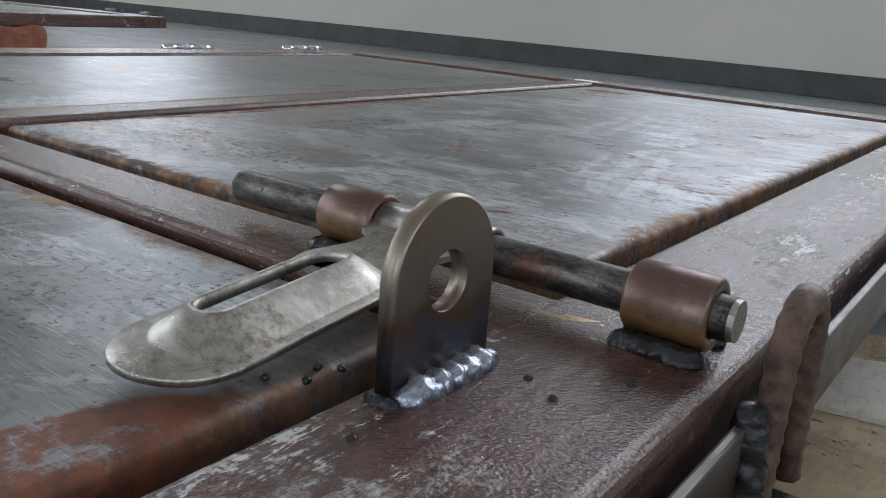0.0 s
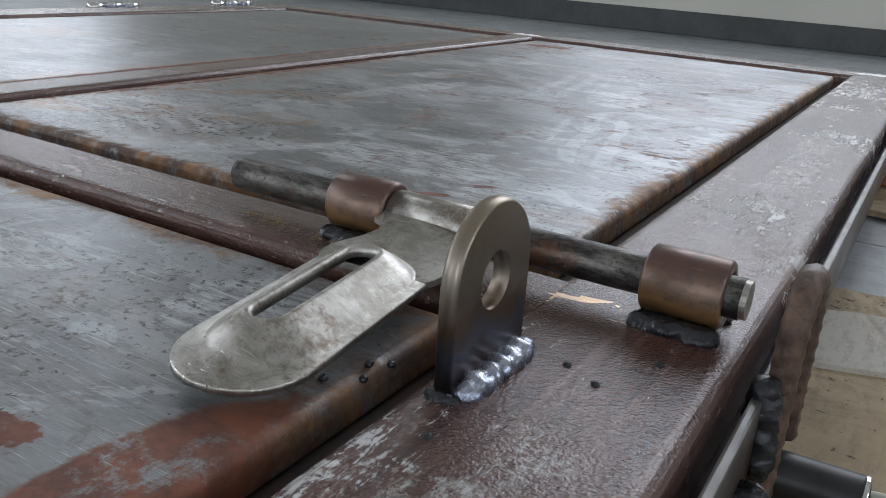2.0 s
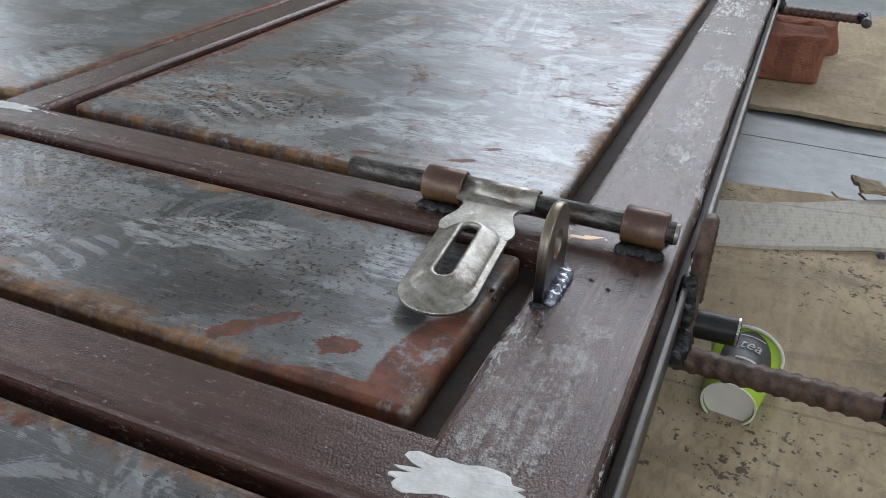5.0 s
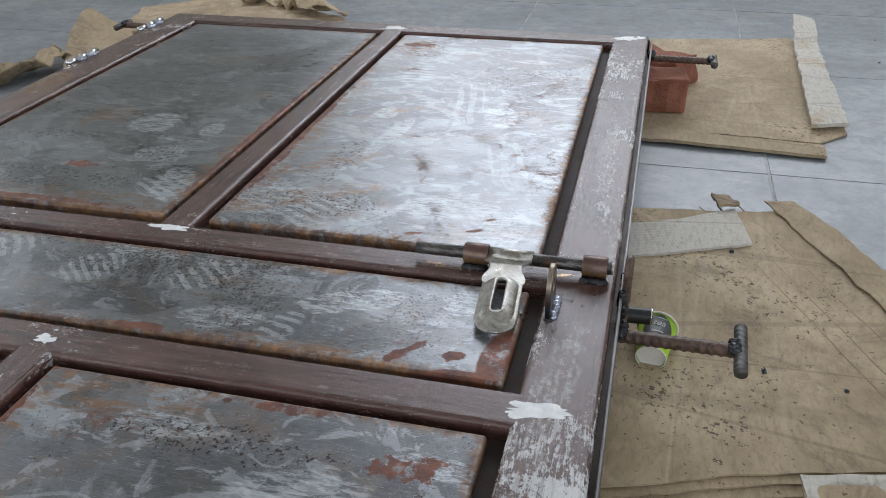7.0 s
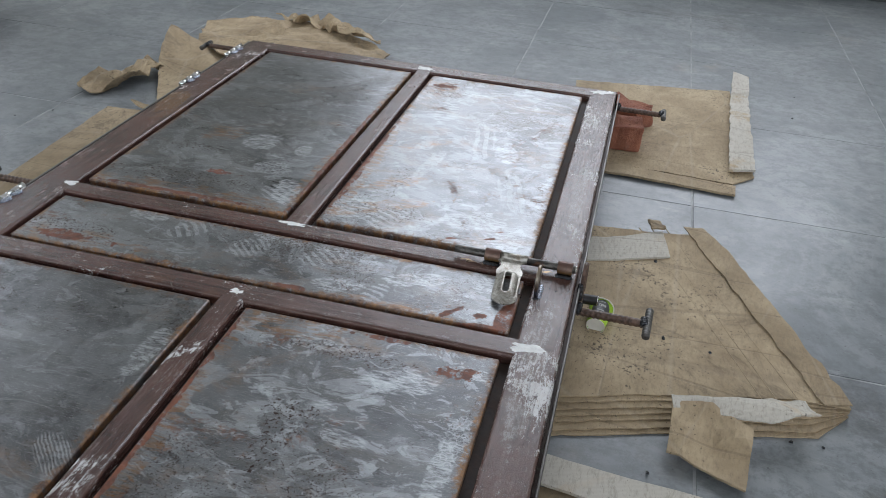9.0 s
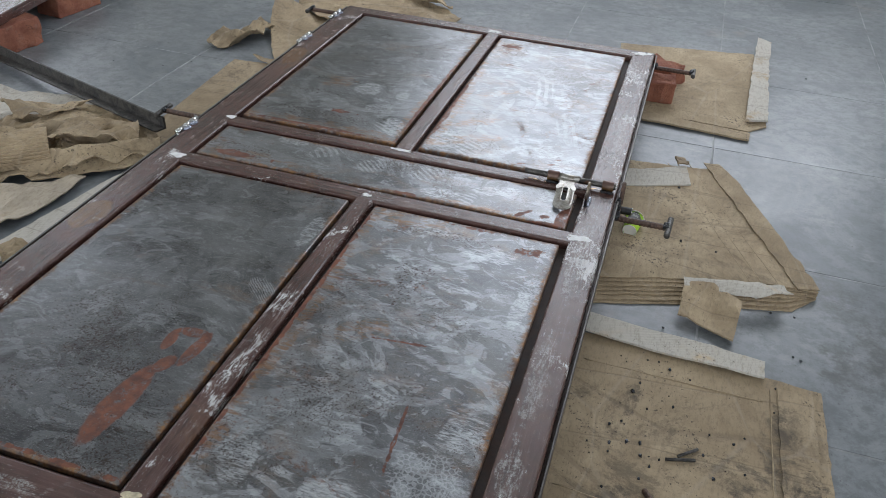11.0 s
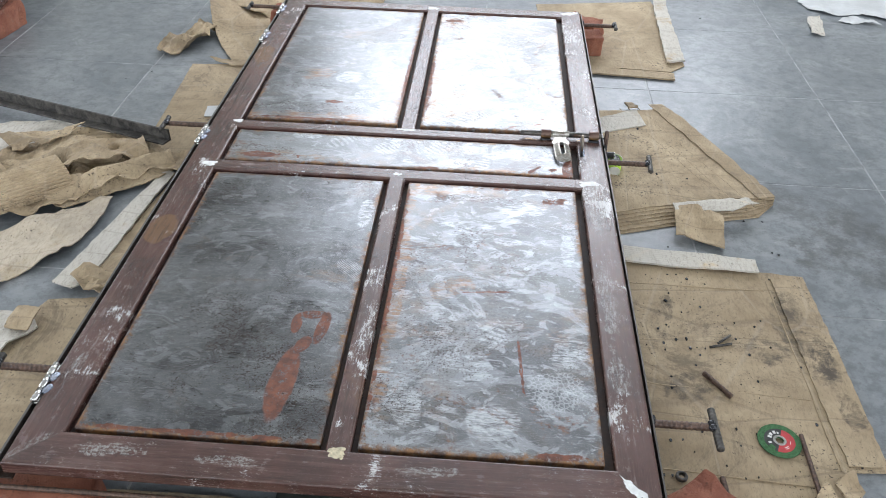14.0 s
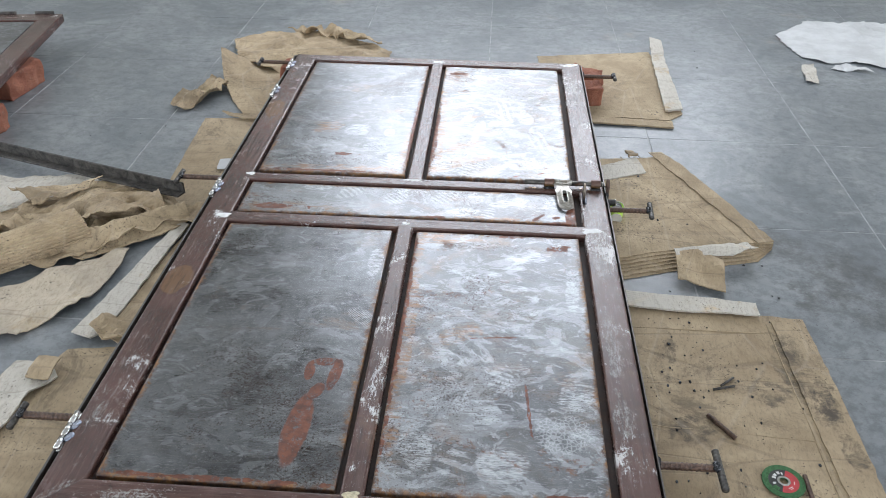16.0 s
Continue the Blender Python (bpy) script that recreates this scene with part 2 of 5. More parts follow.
def primer(name, along, scrape, seed=0.0, patches=(), bare=()):
    """Brown primer on steel tube with a pebbly gloss, rubbed pale in fine broken streaks along its length."""
    k = Mat(name)
    stretch = (1, 0.16, 1) if along == "y" else (0.16, 1, 1)
    base = k.map(loc=(seed, seed, 0))
    long = k.map(stretch, 0, (seed, 2, 0))
    col = k.mix(k.step(k.noise(7, 9, 0.72, base), 0.3, 0.7), (0.038, 0.018, 0.0155), (0.092, 0.043, 0.035))
    col = k.mix(k.math("MULTIPLY", k.step(k.noise(90, 8, 0.8, long), 0.45, 0.65), 0.45), col, (0.125, 0.070, 0.054))
    zone = k.noise(6, 8, 0.70, base, 0.6)
    fine = k.noise(230, 9, 0.82, long, 0.3)
    grit = k.noise(260, 6, 0.8, base)
    s = k.step(k.math("ADD", k.math("ADD", k.math("MULTIPLY", fine, 0.8), k.math("MULTIPLY", grit, 0.35)), k.math("MULTIPLY", zone, 1.15)), 1.36 - 0.14 * scrape, 1.41 - 0.14 * scrape)
    col = k.mix(k.math("MULTIPLY", s, 0.9), col, (0.60, 0.60, 0.60))
    flecks = k.step(k.math("ADD", k.noise(340, 5, 0.75, k.map((1, 0.5, 1) if along == "y" else (0.5, 1, 1))), k.math("MULTIPLY", k.math("SUBTRACT", zone, 0.5), 0.5)), 0.60, 0.66)
    col = k.mix(k.math("MULTIPLY", flecks, 0.4), col, (0.42, 0.37, 0.33))
    tan = k.step(k.noise(3.3, 9, 0.66, base, 0.5), 0.58, 0.72)
    col = k.mix(k.math("MULTIPLY", tan, 0.6), col, (0.15, 0.080, 0.045))
    for p_ in patches:
        col = k.mix(k.math("MULTIPLY", k.stroke(*p_), 0.8), col, (0.155, 0.082, 0.038))
    for p_ in bare:
        col = k.mix(k.math("MULTIPLY", k.math("MULTIPLY", k.stroke(*p_), k.step(k.math("ADD", k.math("MULTIPLY", grit, 0.5), k.math("MULTIPLY", fine, 0.5)), 0.47, 0.56)), 0.62), col, (0.42, 0.42, 0.40))
    dark = k.step(k.noise(38, 9, 0.78, base), 0.56, 0.70)
    col = k.mix(k.math("MULTIPLY", dark, 0.65), col, (0.020, 0.012, 0.011))
    pores = k.noise(980, 2, 0.5, base)
    streak = k.noise(120, 8, 0.75, k.map((1, 0.05, 1) if along == "y" else (0.05, 1, 1), 0, (seed, 5, 0)), 0.1)
    col = k.mix(k.math("MULTIPLY", k.step(streak, 0.50, 0.62), 0.42), col, (0.145, 0.090, 0.078))
    col = k.mix(k.math("MULTIPLY", k.step(streak, 0.46, 0.36), 0.55), col, (0.022, 0.012, 0.011))
    rough = k.math("ADD", k.math("ADD", k.span(k.noise(25, 9, 0.75, base), 0.02, 0.20), k.math("MULTIPLY", streak, 0.24)), k.math("MULTIPLY", s, 0.10))
    height = k.math("ADD", k.math("MULTIPLY", pores, 0.9), k.math("ADD", k.math("MULTIPLY", s, -0.25), k.math("MULTIPLY", k.noise(60, 8, 0.75, long), 0.8)))
    k.b.inputs["Specular IOR Level"].default_value = 0.55
    return k.done(col, rough, 0.0, height, 0.60, 0.0008)


def kraft(name, tone=1.0, stained=0.5, ribs=0.0, turn=0, seed=0.0, white=0.0, soot=()):
    """Kraft cardboard with faint flute lines, creases, smudges and dark spatter; white: how far a pale liner covers it."""
    k = Mat(name, 0.85)
    base = k.map(loc=(seed, seed * 3, 0))
    lo, hi = (0.275, 0.205, 0.124), (0.50, 0.395, 0.258)
    col = k.mix(k.step(k.noise(5, 8, 0.68, base, 0.4), 0.28, 0.72), tuple(c * tone for c in lo), tuple(c * tone for c in hi))
    if white:
        col = k.mix(k.math("MULTIPLY", k.step(k.noise(7, 7, 0.7, base), 0.28, 0.45), white), col, (0.54, 0.525, 0.48))
    flute = k.wave(42, 1.0, k.map((1, 1, 1), turn), 3)
    col = k.mix(k.math("MULTIPLY", k.math("MULTIPLY", flute, k.step(k.noise(3, 4, 0.6, base), 0.42, 0.6)), 0.03 + 0.42 * ribs), col, tuple(c * tone for c in (0.19, 0.145, 0.10)))
    smudge = k.step(k.noise(3.4, 12, 0.82, base, 0.9), 0.50, 0.62)
    col = k.mix(k.math("MULTIPLY", smudge, stained), col, (0.085, 0.068, 0.05))
    fibre = k.noise(150, 8, 0.82, k.map((1, 0.3, 1), turn))
    col = k.mix(k.math("MULTIPLY", k.step(fibre, 0.47, 0.62), 0.38), col, tuple(c * tone for c in (0.16, 0.125, 0.085)))
    spots = k.step(k.math("ADD", k.noise(150, 5, 0.65, base), k.math("MULTIPLY", k.math("SUBTRACT", k.noise(5, 4, 0.6, base), 0.5), 0.45)), 0.675 - 0.06 * stained, 0.700 - 0.06 * stained)
    col = k.mix(k.math("MULTIPLY", spots, 0.8), col, (0.035, 0.028, 0.024))
    for d_ in soot:
        smut = k.step(k.noise(22, 10, 0.8, base, 0.5), 0.42, 0.62)
        col = k.mix(k.math("MULTIPLY", k.math("MULTIPLY", k.stroke(*d_), smut), 0.75), col, (0.060, 0.050, 0.040))
    crease = k.cells(4.2, k.map((1, 0.45, 1), turn + 14, (seed, 0, 0)), "DISTANCE_TO_EDGE")
    line = k.step(k.math("ADD", crease, k.math("MULTIPLY", k.noise(20, 4), 0.03)), 0.030, 0.014)
    col = k.mix(k.math("MULTIPLY", line, 0.24), col, tuple(c * tone for c in (0.47, 0.40, 0.31)))
    score = k.step(k.cells(6.5, k.map((0.16, 1, 1), turn + 4, (seed, 0, 0)), "DISTANCE_TO_EDGE"), 0.016, 0.004)
    col = k.mix(k.math("MULTIPLY", score, 0.25), col, tuple(c * tone for c in (0.13, 0.10, 0.07)))
    line = k.math("ADD", line, score)
    h = k.math("ADD", k.math("MULTIPLY", flute, 0.005 + ribs), k.math("ADD", k.noise(16, 7, 0.7, base), k.math("MULTIPLY", line, -0.25)))
    return k.done(col, 0.85, 0.0, h, 0.7, 0.0035)


def rusty(name, colour, dark, scale=60, metal=0.0, rough=0.7):
    k = Mat(name)
    f = k.noise(scale, 6, 0.7, None, 0.4)
    col = k.mix(k.step(f, 0.3, 0.7), dark, colour)
    return k.done(col, k.span(k.noise(scale, 4), rough - 0.12, rough + 0.12), metal, k.noise(scale * 4, 5, 0.7), 0.5, 0.001)


def tinted(name, lo, hi, colours, axis, rough, metal, grain=90, grime=1.0):
    """Bare steel with heat tint that changes along one axis between lo and hi."""
    k = Mat(name)
    t = k.step(k.math("ADD", k.axis(axis), k.math("MULTIPLY", k.math("SUBTRACT", k.noise(50, 4), 0.5), (hi - lo) * 0.5)), lo, hi)
    n = k.t.nodes.new("ShaderNodeValToRGB")
    for i, c in enumerate(colours):
        e = n.color_ramp.elements[i] if i < 2 else n.color_ramp.elements.new(i / (len(colours) - 1))
        e.color = (*c, 1)
    for i, e in enumerate(n.color_ramp.elements):
        e.position = i / (len(colours) - 1)
    for i, c in enumerate(colours):
        n.color_ramp.elements[i].color = (*c, 1)
    k.put(n.inputs[0], t)
    col = k.mix(k.math("MULTIPLY", k.step(k.noise(grain, 8, 0.78), 0.5, 0.72), grime), n.outputs[0], (0.09, 0.085, 0.08))
    scratch = k.step(k.noise(60, 4, 0.6, k.map((1, 40, 8), 35)), 0.66, 0.74)
    col = k.mix(k.math("MULTIPLY", scratch, 0.35), col, (0.55, 0.54, 0.52))
    return k.done(col, k.span(k.noise(grain, 4), rough - 0.1, rough + 0.1), metal, k.noise(grain * 5, 4), 0.2, 0.0004)


def brick_mat():
    k = Mat("fired_brick", 0.9)
    col = k.mix(k.step(k.noise(14, 8, 0.7), 0.3, 0.7), (0.20, 0.066, 0.040), (0.34, 0.135, 0.080))
    col = k.mix(k.math("MULTIPLY", k.step(k.noise(22, 8, 0.75), 0.55, 0.72), 0.6), col, (0.30, 0.20, 0.15))
    col = k.mix(k.math("MULTIPLY", k.step(k.noise(60, 5, 0.7), 0.58, 0.7), 0.6), col, (0.06, 0.025, 0.018))
    return k.done(col, 0.9, 0.0, k.math("ADD", k.noise(40, 8, 0.75), k.noise(160, 5, 0.7)), 0.8, 0.004)


def floor_mat():
    k = Mat("grey_stone_tile")
    k.obj = k.t.nodes.new("ShaderNodeNewGeometry").outputs["Position"]
    r = k.random()
    base = k.map(src=k.obj)
    tone = k.mix(r, (0.128, 0.145, 0.158), (0.155, 0.170, 0.182))
    cloud = k.noise(2.4, 10, 0.74, base, 0.9)
    col = k.mix(k.step(cloud, 0.36, 0.64), tone, (0.235, 0.252, 0.262))
    fine = k.noise(26, 10, 0.80, base)
    col = k.mix(k.math("MULTIPLY", k.step(fine, 0.44, 0.60), 0.6), col, (0.10, 0.11, 0.12))
    marks = k.step(k.noise(60, 4, 0.6, k.map((1, 30, 1), 25), 0.3), 0.66, 0.72)
    col = k.mix(k.math("MULTIPLY", marks, 0.4), col, (0.5, 0.51, 0.51))
    veil = k.step(k.noise(3.2, 10, 0.78, k.map((1, 2.5, 1), 30), 1.4), 0.54, 0.70)
    col = k.mix(k.math("MULTIPLY", veil, 0.32), col, (0.48, 0.49, 0.48))
    grime = k.math("MAXIMUM", k.step(k.noise(1.3, 10, 0.78, k.map(loc=(4.2, 1.6, 0)), 0.5), 0.56, 0.72), k.math("MULTIPLY", k.math("MAXIMUM", k.stroke(1.62, 0.88, 0.14, 0.26, 20, 1.2, 6), k.stroke(1.85, 0.50, 0.12, 0.30, -30, 1.2, 6)), k.step(k.noise(8, 10, 0.8), 0.40, 0.62)))
    col = k.mix(k.math("MULTIPLY", grime, 0.75), col, (0.065, 0.066, 0.065))
    warm = k.step(k.noise(2.3, 5, 0.6, k.map(loc=(9, 3, 0))), 0.6, 0.75)
    col = k.mix(k.math("MULTIPLY", warm, 0.45), col, (0.33, 0.26, 0.20))
    spots = k.step(k.noise(85, 7, 0.72, base), 0.625, 0.66)
    col = k.mix(k.math("MULTIPLY", spots, 0.7), col, (0.05, 0.05, 0.05))
    return k.done(col, k.span(k.noise(5, 9, 0.7, base), 0.26, 0.50), 0.0, k.math("ADD", fine, k.noise(4, 3)), 0.10, 0.002)


def wall_mat():
    k = Mat("cream_wall_paint", 0.75)
    col = k.mix(k.step(k.noise(1.1, 5, 0.6), 0.3, 0.7), (0.49, 0.485, 0.43), (0.56, 0.55, 0.49))
    col = k.mix(k.math("MULTIPLY", k.step(k.noise(4, 6, 0.7, None, 0.5), 0.6, 0.8), 0.3), col, (0.42, 0.41, 0.36))
    return k.done(col, 0.75, 0.0, k.noise(45, 5, 0.6), 0.15, 0.002)


def rod_steel():
    """Rolled rod: black scale rubbed off to grey in long patches, brown in places."""
    k = Mat("black_rolled_steel")
    long = k.map((0.35, 1, 1))
    col = k.mix(k.step(k.noise(60, 8, 0.75, long), 0.42, 0.62), (0.026, 0.024, 0.023), (0.19, 0.18, 0.165))
    col = k.mix(k.math("MULTIPLY", k.step(k.noise(38, 7, 0.7, k.map((0.5, 1, 1), 0, (3, 1, 2))), 0.55, 0.66), 0.75), col, (0.20, 0.185, 0.16))
    col = k.mix(k.math("MULTIPLY", k.step(k.noise(55, 7, 0.7, k.map(loc=(8, 2, 1))), 0.57, 0.68), 0.7), col, (0.12, 0.055, 0.028))
    pits = k.step(k.noise(260, 5, 0.7), 0.56, 0.64)
    col = k.mix(k.math("MULTIPLY", pits, 0.6), col, (0.02, 0.017, 0.015))
    return k.done(col, k.span(k.noise(70, 6, 0.7), 0.30, 0.52), 0.65, k.math("ADD", k.noise(90, 7, 0.75), k.math("MULTIPLY", pits, -0.4)), 0.5, 0.0009)


def worn_zinc():
    """Zinc plate gone dull: warm grey with dark grime, a brown stain here and there and fine scratches."""
    k = Mat("zinc_plated_steel")
    col = k.mix(k.step(k.noise(60, 9, 0.78, None, 0.6), 0.38, 0.62), (0.27, 0.253, 0.222), (0.47, 0.455, 0.42))
    col = k.mix(k.math("MULTIPLY", k.step(k.noise(110, 9, 0.8, None, 0.8), 0.53, 0.64), 0.5), col, (0.095, 0.085, 0.07))
    col = k.mix(k.math("MULTIPLY", k.step(k.noise(40, 8, 0.78, k.map(loc=(2, 5, 1))), 0.54, 0.64), 0.65), col, (0.15, 0.095, 0.055))
    marks = k.step(k.noise(160, 4, 0.6, k.map((1, 25, 4), 35)), 0.60, 0.68)
    marks = k.math("MAXIMUM", marks, k.step(k.noise(130, 4, 0.6, k.map((1, 30, 4), -50)), 0.61, 0.68))
    col = k.mix(k.math("MULTIPLY", marks, 0.55), col, (0.58, 0.57, 0.55))
    rough = k.math("ADD", k.span(k.noise(90, 8, 0.78), 0.20, 0.52), k.math("MULTIPLY", marks, -0.08))
    return k.done(col, rough, 0.9, k.math("ADD", k.noise(200, 7, 0.78), k.math("MULTIPLY", marks, -0.4)), 0.25, 0.0006)


MAT_FLOOR, MAT_WALL, MAT_BRICK = floor_mat(), wall_mat(), brick_mat()
MAT_GROUT = plain("pale_grout", (0.27, 0.28, 0.285), 0.6, 0, 0.4, 9)
MAT_SKIRT = plain("dark_skirting_stone", (0.035, 0.038, 0.037), 0.42, 0, 0.35, 14)
MAT_CEIL = plain("white_ceiling_plaster", (0.62, 0.61, 0.58), 0.9, 0, 0.06, 3)
MAT_ALU = plain("grey_window_aluminium", (0.45, 0.46, 0.47), 0.4, 0.6, 0.1, 20)
# Very dark brown for the backing in the gaps and for the mitre lines.
MAT_GROOVE = rusty("dark_groove_brown", (0.045, 0.022, 0.014), (0.014, 0.009, 0.007), 40, 0, 0.75)
PATCHES = ((-0.036, 0.590, 0.034, 0.055, 0, 0.4, 20), (-0.040, 1.56, 0.03, 0.07, 0, 0.5, 16))
BARE = ((-0.040, 0.165, 0.009, 0.026, -10, 0.6, 40), (-0.036, -0.034, 0.044, 0.013, 44, 0.5, 40))
BARE_RAIL = ((0.10, -0.030, 0.055, 0.014, 0, 1.5, 30), (0.30, -0.036, 0.05, 0.010, 0, 1.4, 40), (0.62, -0.030, 0.05, 0.010, 0, 1.4, 40))
BARE_LOCK = ((0.958, 0.93, 0.018, 0.075, -6, 1.2, 40), (0.960, 0.76, 0.018, 0.10, 0, 1.2, 34), (0.955, 0.42, 0.018, 0.12, 0, 1.1, 34), (0.955, 0.22, 0.020, 0.05, 0, 0.9, 34), (0.965, 1.42, 0.012, 0.14, 0, 1.3, 40))
MAT_STILE = primer("brown_primer_long", "y", 0.18, 0.0, PATCHES, BARE)
MAT_STILE_WORN = primer("brown_primer_long_worn", "y", 0.80, 3.0, (), BARE_LOCK)
MAT_RAIL = primer("brown_primer_cross", "x", 0.40, 1.3, (), BARE_RAIL)
MAT_PUTTY = plain("white_putty", (0.70, 0.71, 0.70), 0.6, 0, 0.18, 60, 0.6, 0.001)
MAT_ROD = rod_steel()
MAT_COLLAR = tinted("heat_brown_steel", 0.124, 0.149, ((0.04, 0.028, 0.022), (0.34, 0.19, 0.075), (0.22, 0.15, 0.115), (0.12, 0.068, 0.055)), 2, 0.38, 0.6, 200)
MAT_HASP = worn_zinc()
MAT_LUG = tinted("heat_tinted_lug_steel", 0.124, 0.176, ((0.07, 0.045, 0.03), (0.11, 0.12, 0.16), (0.17, 0.115, 0.075), (0.235, 0.20, 0.165), (0.26, 0.225, 0.185), (0.27, 0.235, 0.195), (0.26, 0.215, 0.16)), 2, 0.36, 0.85, 22, 0.35)
MAT_WELD = tinted("blue_grey_weld", 0.12, 0.133, ((0.05, 0.05, 0.06), (0.26, 0.29, 0.37), (0.52, 0.55, 0.63)), 2, 0.26, 0.8, 500)
MAT_SLAG = plain("black_weld_slag", (0.02, 0.022, 0.026), 0.22, 0.3, 0.5, 150, 0.5, 0.001)
MAT_JAMB = tinted("bare_mill_angle", 0.085, 0.122, ((0.030, 0.017, 0.013), (0.060, 0.036, 0.026), (0.075, 0.066, 0.060), (0.13, 0.125, 0.118)), 2, 0.42, 0.5, 60, 0.95)
MAT_REBAR = rusty("brown_rebar", (0.150, 0.092, 0.066), (0.040, 0.026, 0.021), 130, 0.25, 0.5)
MAT_DARKBAR = rusty("black_painted_bar", (0.12, 0.112, 0.10), (0.016, 0.015, 0.015), 45, 0.4, 0.5)
MAT_PIPE = plain("black_pipe", (0.022, 0.022, 0.023), 0.45, 0.2, 0.4, 60)
MAT_CHROME = plain("bright_hinge_steel", (0.58, 0.58, 0.57), 0.24, 1.0, 0.2, 80)


# ---- building blocks ----
def part(name, bm, material, parent=None, label="", smooth=False):
    mesh = bpy.data.meshes.new(name)
    bmesh.ops.recalc_face_normals(bm, faces=bm.faces)
    if smooth:
        # broad flat faces stay flat, so that they mirror straight
        for f in bm.faces:
            f.smooth = f.calc_area() < 0.0018
    bm.to_mesh(mesh)
    bm.free()
    mesh.materials.append(material)
    ob = new(name, mesh)
    ob.parent = parent
    if label:
        ob["label"] = label
    return ob


def thing(name, label, category, group="", at=None):
    ob = new(name)
    ob.empty_display_size = 0.05
    if at is not None:
        ob.matrix_basis = at
    return tagged(ob, label, category, group)


def box(x0, x1, y0, y1, z0, z1, bevel=0.0, segments=2, bm=None):
    bm = bm or bmesh.new()
    r = bmesh.ops.create_cube(bm, size=1, matrix=Matrix.Translation(((x0 + x1) / 2, (y0 + y1) / 2, (z0 + z1) / 2)) @ Matrix.Diagonal((x1 - x0, y1 - y0, z1 - z0, 1)))
    if bevel:
        edges = list({e for v in r["verts"] for e in v.link_edges})
        bmesh.ops.bevel(bm, geom=edges, offset=bevel, segments=segments, affect="EDGES", profile=0.5)
    return bm


def tube(points, radius, sides=16, bm=None, rib=0.0, pitch=0.008, close=True):
    """A round bar along points; rib: height of slanting ribs like a rebar's."""
    bm = bm or bmesh.new()
    pts = [Vector(p) for p in points]
    if rib:
        fine = []
        for a, b in zip(pts, pts[1:]):
            n = max(1, int((b - a).length / (pitch / 5)))
            fine += [a.lerp(b, i / n) for i in range(n)]
        pts = fine + [pts[-1]]
    rings, run = [], 0.0
    up = None
    for i, p in enumerate(pts):
        d = (pts[min(i + 1, len(pts) - 1)] - pts[max(i - 1, 0)]).normalized()
        if up is None:
            up = d.orthogonal().normalized()
        up = (up - d * up.dot(d)).normalized()
        side = d.cross(up)
        if i:
            run += (p - pts[i - 1]).length
        ring = []
        for k in range(sides):
            a = 2 * math.pi * k / sides
            r = radius
            if rib:
                ph = (run / pitch + math.sin(a) * 0.45) % 1.0
                r += rib * max(0.0, 1 - abs(ph - 0.5) * 3.2)
                if abs(math.sin(a)) < 0.2:
                    r += rib * 0.7
            ring.append(bm.verts.new(p + up * math.cos(a) * r + side * math.sin(a) * r))
        rings.append(ring)
    for a, b in zip(rings, rings[1:]):
        for k in range(sides):
            bm.faces.new((a[k], a[(k + 1) % sides], b[(k + 1) % sides], b[k]))
    if close:
        bm.faces.new(rings[0][::-1])
        bm.faces.new(rings[-1])
    return bm


def ring_tube(x0, x1, y, z, inner, outer, sides=40):
    """A collar along x with a bore and softened rims."""
    bm = bmesh.new()
    c = (outer - inner) * 0.25
    prof = [(x0 + c, outer), (x1 - c, outer), (x1, outer - c), (x1, inner + c * 0.3), (x1 - c, inner), (x0 + c, inner), (x0, inner + c * 0.3), (x0, outer - c)]
    rings = []
    for k in range(sides):
        a = 2 * math.pi * k / sides
        rings.append([bm.verts.new((x, y + r * math.cos(a), z + r * math.sin(a))) for x, r in prof])
    for k in range(sides):
        a, b = rings[k], rings[(k + 1) % sides]
        for i in range(len(prof)):
            bm.faces.new((a[i], a[(i + 1) % len(prof)], b[(i + 1) % len(prof)], b[i]))
    return bm


def blob(centre, size, rough=0.35, seed=0.0, detail=3, grain=3.0):
    """A lump: an icosphere pulled about by noise."""
    bm = bmesh.new()
    bmesh.ops.create_icosphere(bm, subdivisions=detail, radius=1)
    for v in bm.verts:
        n = v.co.normalized()
        v.co = n * (1 + rough * noise.noise(n * grain + Vector((seed, seed * 2, 0))))
        v.co = Vector(centre) + Vector((v.co.x * size[0], v.co.y * size[1], v.co.z * size[2]))
    return bm


